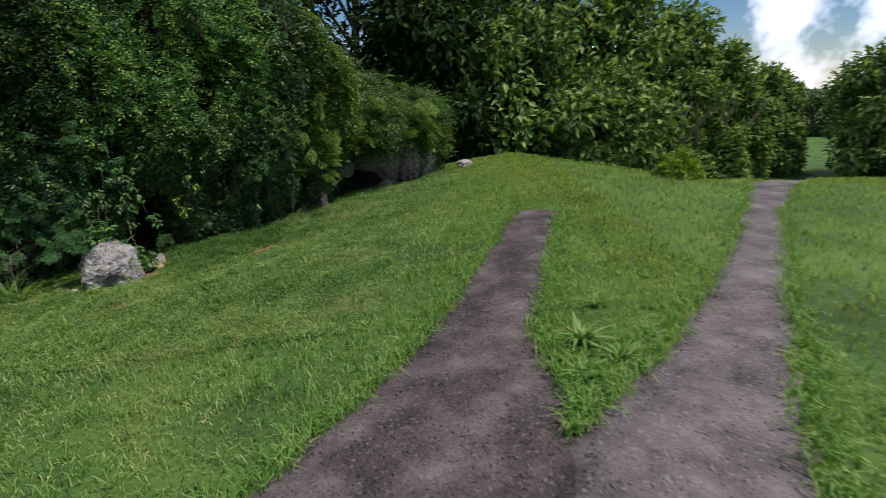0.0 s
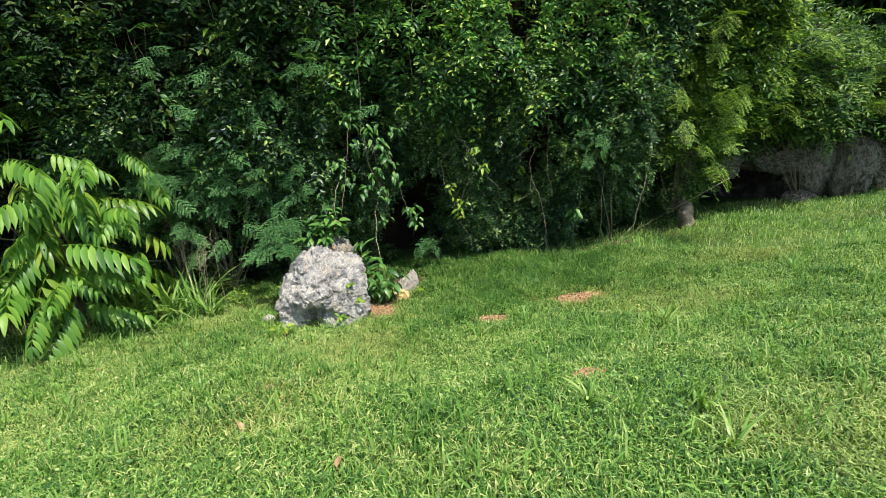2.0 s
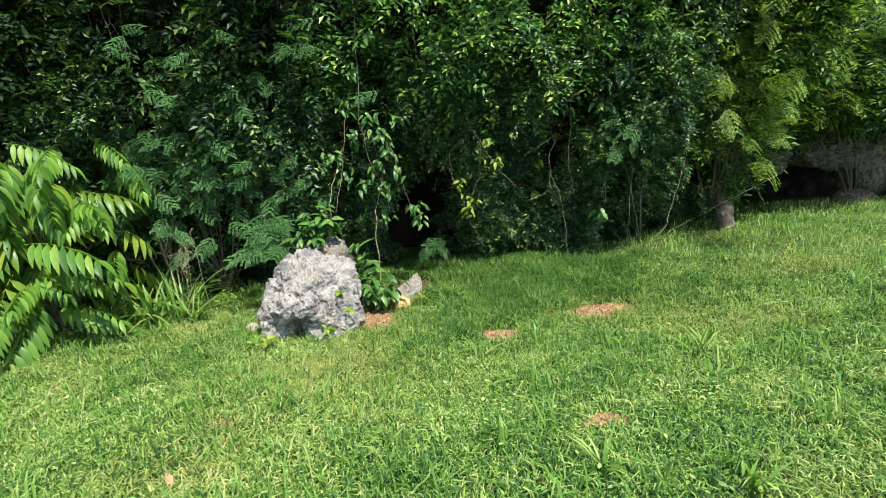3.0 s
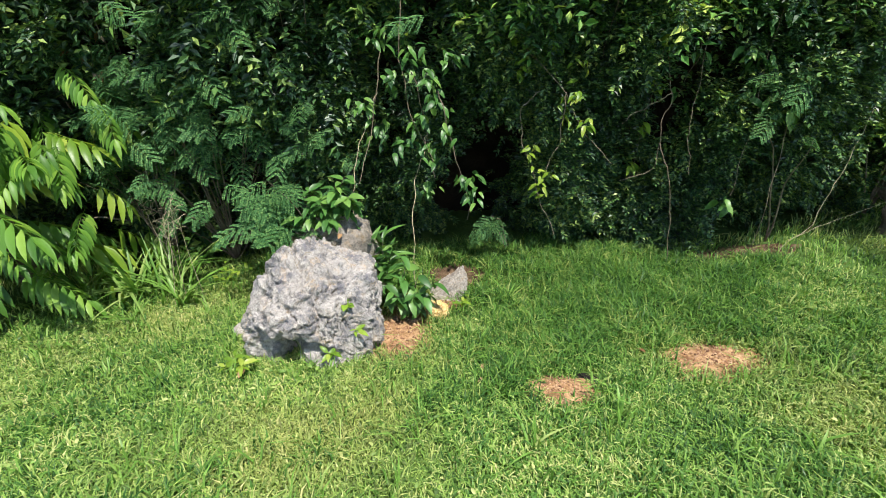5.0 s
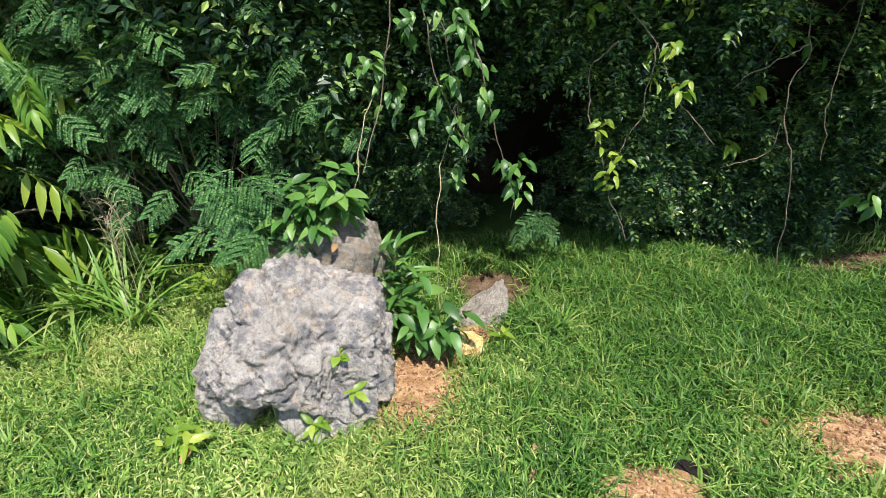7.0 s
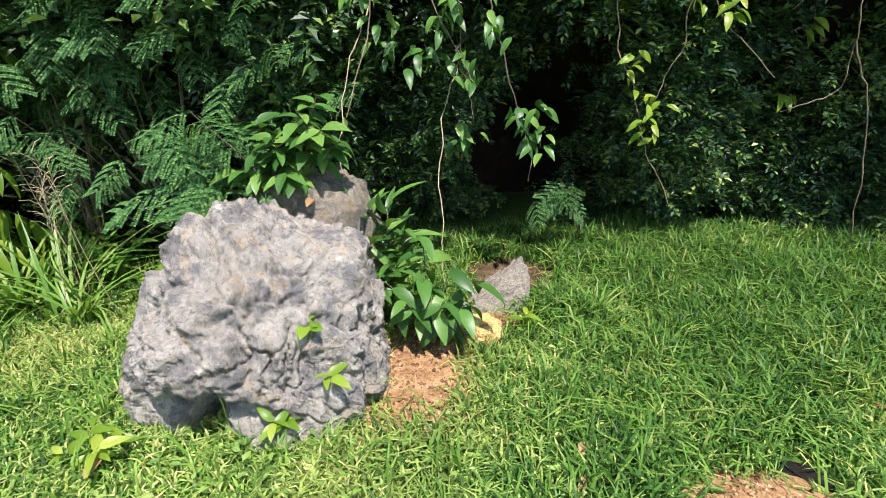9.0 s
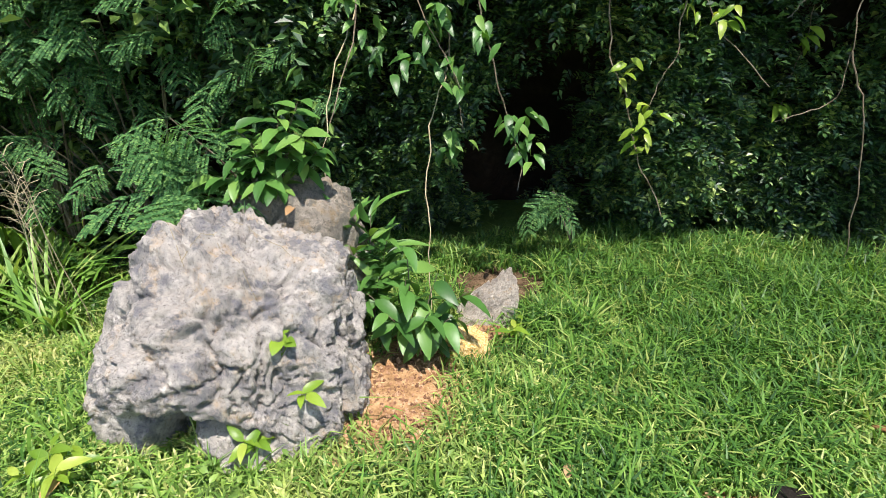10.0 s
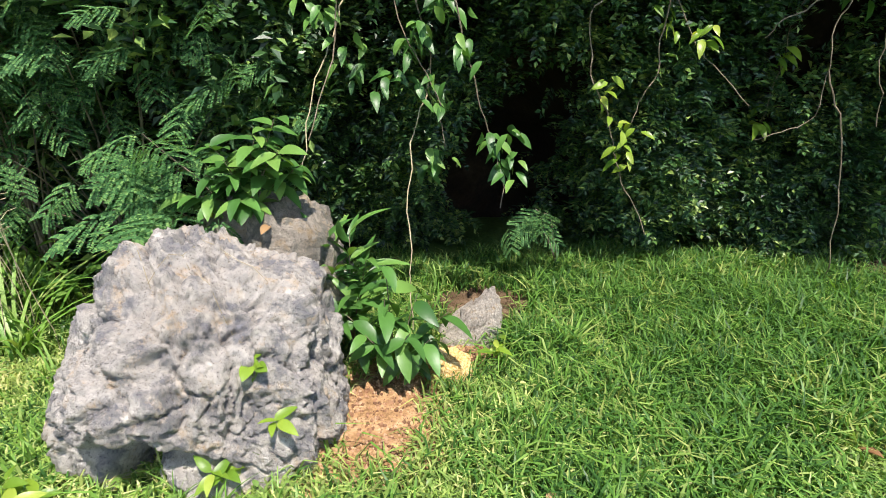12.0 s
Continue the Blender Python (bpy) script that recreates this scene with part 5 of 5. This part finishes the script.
ARCH = "arching clump of long green grass at the hedge foot"
for k, (x, y, n, ln, wd) in enumerate([(-5.95, 6.6, 56, 0.52, 0.02), (-6.2, 6.38, 34, 0.45, 0.018), (-5.62, 6.75, 30, 0.36, 0.014), (-6.4, 6.8, 20, 0.5, 0.016), (-5.8, 6.75, 24, 0.55, 0.014), (-5.55, 6.45, 24, 0.24, 0.008), (-5.98, 6.34, 24, 0.28, 0.009)]):
    clump((x, y), n, ln * 1.15, wd, 50 + k, ARCH, M_WEED, 1.15)
TUFT = "tuft of longer broad-bladed grass in the lawn"
for k, (x, y, n, ln, wd) in enumerate([(-3.12, 7.66, 6, 0.2, 0.016), (-2.22, 7.75, 22, 0.26, 0.011), (-2.25, 6.4, 14, 0.2, 0.01), (-3.65, 7.05, 7, 0.26, 0.006), (-2.5, 7.95, 10, 0.2, 0.012), (-3.27, 7.25, 8, 0.2, 0.01), (-4.22, 8.27, 16, 0.24, 0.012), (-5.5, 6.1, 14, 0.18, 0.007), (-5.0, 6.2, 12, 0.13, 0.007), (-3.2, 7.95, 5, 0.18, 0.012), (-1.72, 6.3, 12, 0.22, 0.01), (-2.1, 7.4, 10, 0.2, 0.01), (-3.25, 5.9, 10, 0.14, 0.009), (-4.55, 8.5, 20, 0.22, 0.008), (-1.85, 6.55, 12, 0.18, 0.01), (-3.85, 4.85, 12, 0.14, 0.009), (-3.9, 9.1, 18, 0.22, 0.008), (-3.6, 9.3, 18, 0.24, 0.008), (-1.4, 5.6, 14, 0.16, 0.01), (-0.7, 5.1, 16, 0.16, 0.01), (-1.6, 9.2, 14, 0.2, 0.012), (-4.35, 6.93, 30, 0.12, 0.004), (-4.28, 7.0, 26, 0.1, 0.004), (-4.2, 7.1, 26, 0.1, 0.004), (-4.5, 6.8, 20, 0.1, 0.004)]):
    clump((x, y), n, ln, wd, 70 + k, TUFT, M_WEED)
WEEDY = "bushy broad-bladed weed clump between the two paths"
for k, (x, y, n, ln, wd) in enumerate([(0.8, 3.75, 46, 0.26, 0.022), (0.72, 3.3, 40, 0.2, 0.02), (0.98, 3.5, 30, 0.2, 0.02), (0.66, 3.02, 26, 0.15, 0.014), (1.05, 4.3, 26, 0.2, 0.016), (1.25, 3.85, 20, 0.15, 0.014)]):
    clump((x, y), n, ln, wd, 110 + k, WEEDY, M_WEED, 1.1, 0.8)
er = np.random.default_rng(44)
edge = Shape()
for line, sign in ((pl_a, -1), (pl_b, 1), (pr_a, -1), (pr_b, 1)):      # ragged grass leaning over the path edges
    k = er.integers(0, len(line), 2600)
    x, y = line[k, 0] + sign * 0.03 + er.normal(0, 0.05, 2600), line[k, 1] + er.normal(0, 0.08, 2600)
    ok = (y > 1.2) & (y < 9) & ~between(x, y, pr_a + (0.08, 0), pr_b - (0.08, 0)) & ~between(x, y, pl_a + (0.08, 0), pl_b - (0.08, 0))
    blades(edge, x[ok], y[ok], er, 0.11, 0.009, 1.0)
thing("grass", edge.mesh("grass", M_WEED), "ragged grass fringe along the path edges", "grass", kind="stuff")
tuft_grass = Shape()
for cx, cy in zip(*lawn_spots(er, 900, -6, 1.0, 2.2, 11.5)):
    n = 9
    blades(tuft_grass, cx + er.normal(0, 0.03, n), cy + er.normal(0, 0.03, n), er, 0.13, 0.008, 0.9)
thing("grass", tuft_grass.mesh("grass", M_WEED), "scattered longer grass tufts in the lawn", "grass", kind="stuff")

# seed heads
heads = empty_thing("seed_grass", (-5.9, 6.95, float(gz(-5.9, 6.95))), "tall grass stalks with pale seed heads", "grass")
bpy.context.view_layer.update()
for k in range(7):
    b = np.array([-5.75 + 0.07 * k - 0.2, 6.8 + er.normal(0, 0.1), 0])
    b[2] = gz(b[0], b[1])
    tip = b + (er.normal(0.05, 0.08), er.normal(-0.05, 0.08), 0.55 + 0.2 * er.random())
    st = tube(Shape(), wander([b, (b + tip) / 2, tip], 8, 0.006, k), np.linspace(0.002, 0.001, 8), 4)
    for j in range(9):
        f = tip - (tip - b) * 0.035 * j
        a = j * 2.4
        tube(st, [f, f + np.array([math.cos(a) * 0.03, math.sin(a) * 0.03, 0.03]), f + np.array([math.cos(a) * 0.06, math.sin(a) * 0.06, 0.035])], 0.0012, 3)
    part("stalk", st.mesh("stalk", M_PALE), heads)

for k, (x, y) in enumerate([(-3.77, 7.53), (-3.53, 8.67), (-3.42, 8.73), (-3.73, 7.48), (-4.47, 6.62), (-3.3, 8.3), (-2.9, 5.6), (-3.5, 5.6), (-5.2, 5.7), (-4.7, 7.35)]):
    z = -0.42 if k == 9 else float(gz(x, y)) + 0.035
    lf = thing("fallen_leaf", L_DRY, "curled dry brown fallen leaf", "leaf", "fallen leaves")
    lf.matrix_world = pose(x, y, z, er.normal(0, 15), er.normal(0, 15), er.random() * 360)

# burrow beside the soil: a flat disc, black in place of its deep shade
hole = Shape()
ang = np.arange(20) / 20 * 6.2832
rings = [(0.07, -0.012), (0.06, 0.006), (0.045, 0.005), (0.03, 0.004), (0.0, 0.004)]
hv = [(-3.4 + rr * math.cos(a), 7.9 + rr * 0.8 * math.sin(a), float(gz(-3.4 + rr * math.cos(a), 7.9 + rr * 0.8 * math.sin(a))) + hz) for rr, hz in rings for a in ang]
hole.put(hv, [(k * 20 + j, k * 20 + (j + 1) % 20, (k + 1) * 20 + (j + 1) % 20, (k + 1) * 20 + j) for k in range(4) for j in range(20)])
thing("burrow", hole.mesh("burrow", M_HOLE, True), "small burrow beside the bare soil, its shade coloured black", "burrow")

# ---- far bushes ----
def bush(place, half, count, leaf, seed, material, label, group="far bushes"):
    r = np.random.default_rng(seed)
    c = np.array([place[0], place[1], float(gz(*place))])
    ob = empty_thing("bush", c, label, "bush", group)
    bpy.context.view_layer.update()
    stems = Shape()
    for k in range(6):
        tube(stems, wander([c, c + np.array([r.normal(0, 0.4), r.normal(0, 0.4), 0.8]) * half], 6, 0.02, k), np.linspace(0.03, 0.01, 6) * half[2], 4)
    part("stem", stems.mesh("stem", M_BARK), ob)
    d = unit(r.normal(0, 1, (count, 3)))
    d[:, 2] = np.abs(d[:, 2])
    lump = 0.75 + 0.3 * np.sin(5 * d[:, 0] + seed) * np.sin(4 * d[:, 1] + 2 * d[:, 2]) + 0.12 * np.sin(11 * d[:, 0]) * np.sin(9 * d[:, 2] + seed)
    p = c + d * (lump * (0.72 + 0.3 * r.random(count)))[:, None] * np.array(half)
    ax = d + r.normal(0, 0.6, (count, 3)) + (0, 0, -0.2)
    part("crown", Shape().scatter(chip_leaf(leaf, leaf * 0.5), frames_of(ax, d * 0.7 + (0, 0, 0.7) + r.normal(0, 0.3, (count, 3)), 0.7 + 0.7 * r.random(count)), p).mesh("crown", material), ob)
    return ob


bush((4.05, 10.15), (0.42, 0.4, 0.55), 1500, 0.09, 1, M_LIME, "yellow-green shrub beside the path crest")
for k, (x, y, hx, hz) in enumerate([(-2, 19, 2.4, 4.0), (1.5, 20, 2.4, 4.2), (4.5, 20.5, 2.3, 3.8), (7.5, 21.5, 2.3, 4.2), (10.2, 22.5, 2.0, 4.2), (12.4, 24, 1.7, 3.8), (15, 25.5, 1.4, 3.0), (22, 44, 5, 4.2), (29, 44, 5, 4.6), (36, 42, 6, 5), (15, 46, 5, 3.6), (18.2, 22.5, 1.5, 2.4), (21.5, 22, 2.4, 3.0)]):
    # same split for the bushes: lit colour in the middle, shaded colour elsewhere
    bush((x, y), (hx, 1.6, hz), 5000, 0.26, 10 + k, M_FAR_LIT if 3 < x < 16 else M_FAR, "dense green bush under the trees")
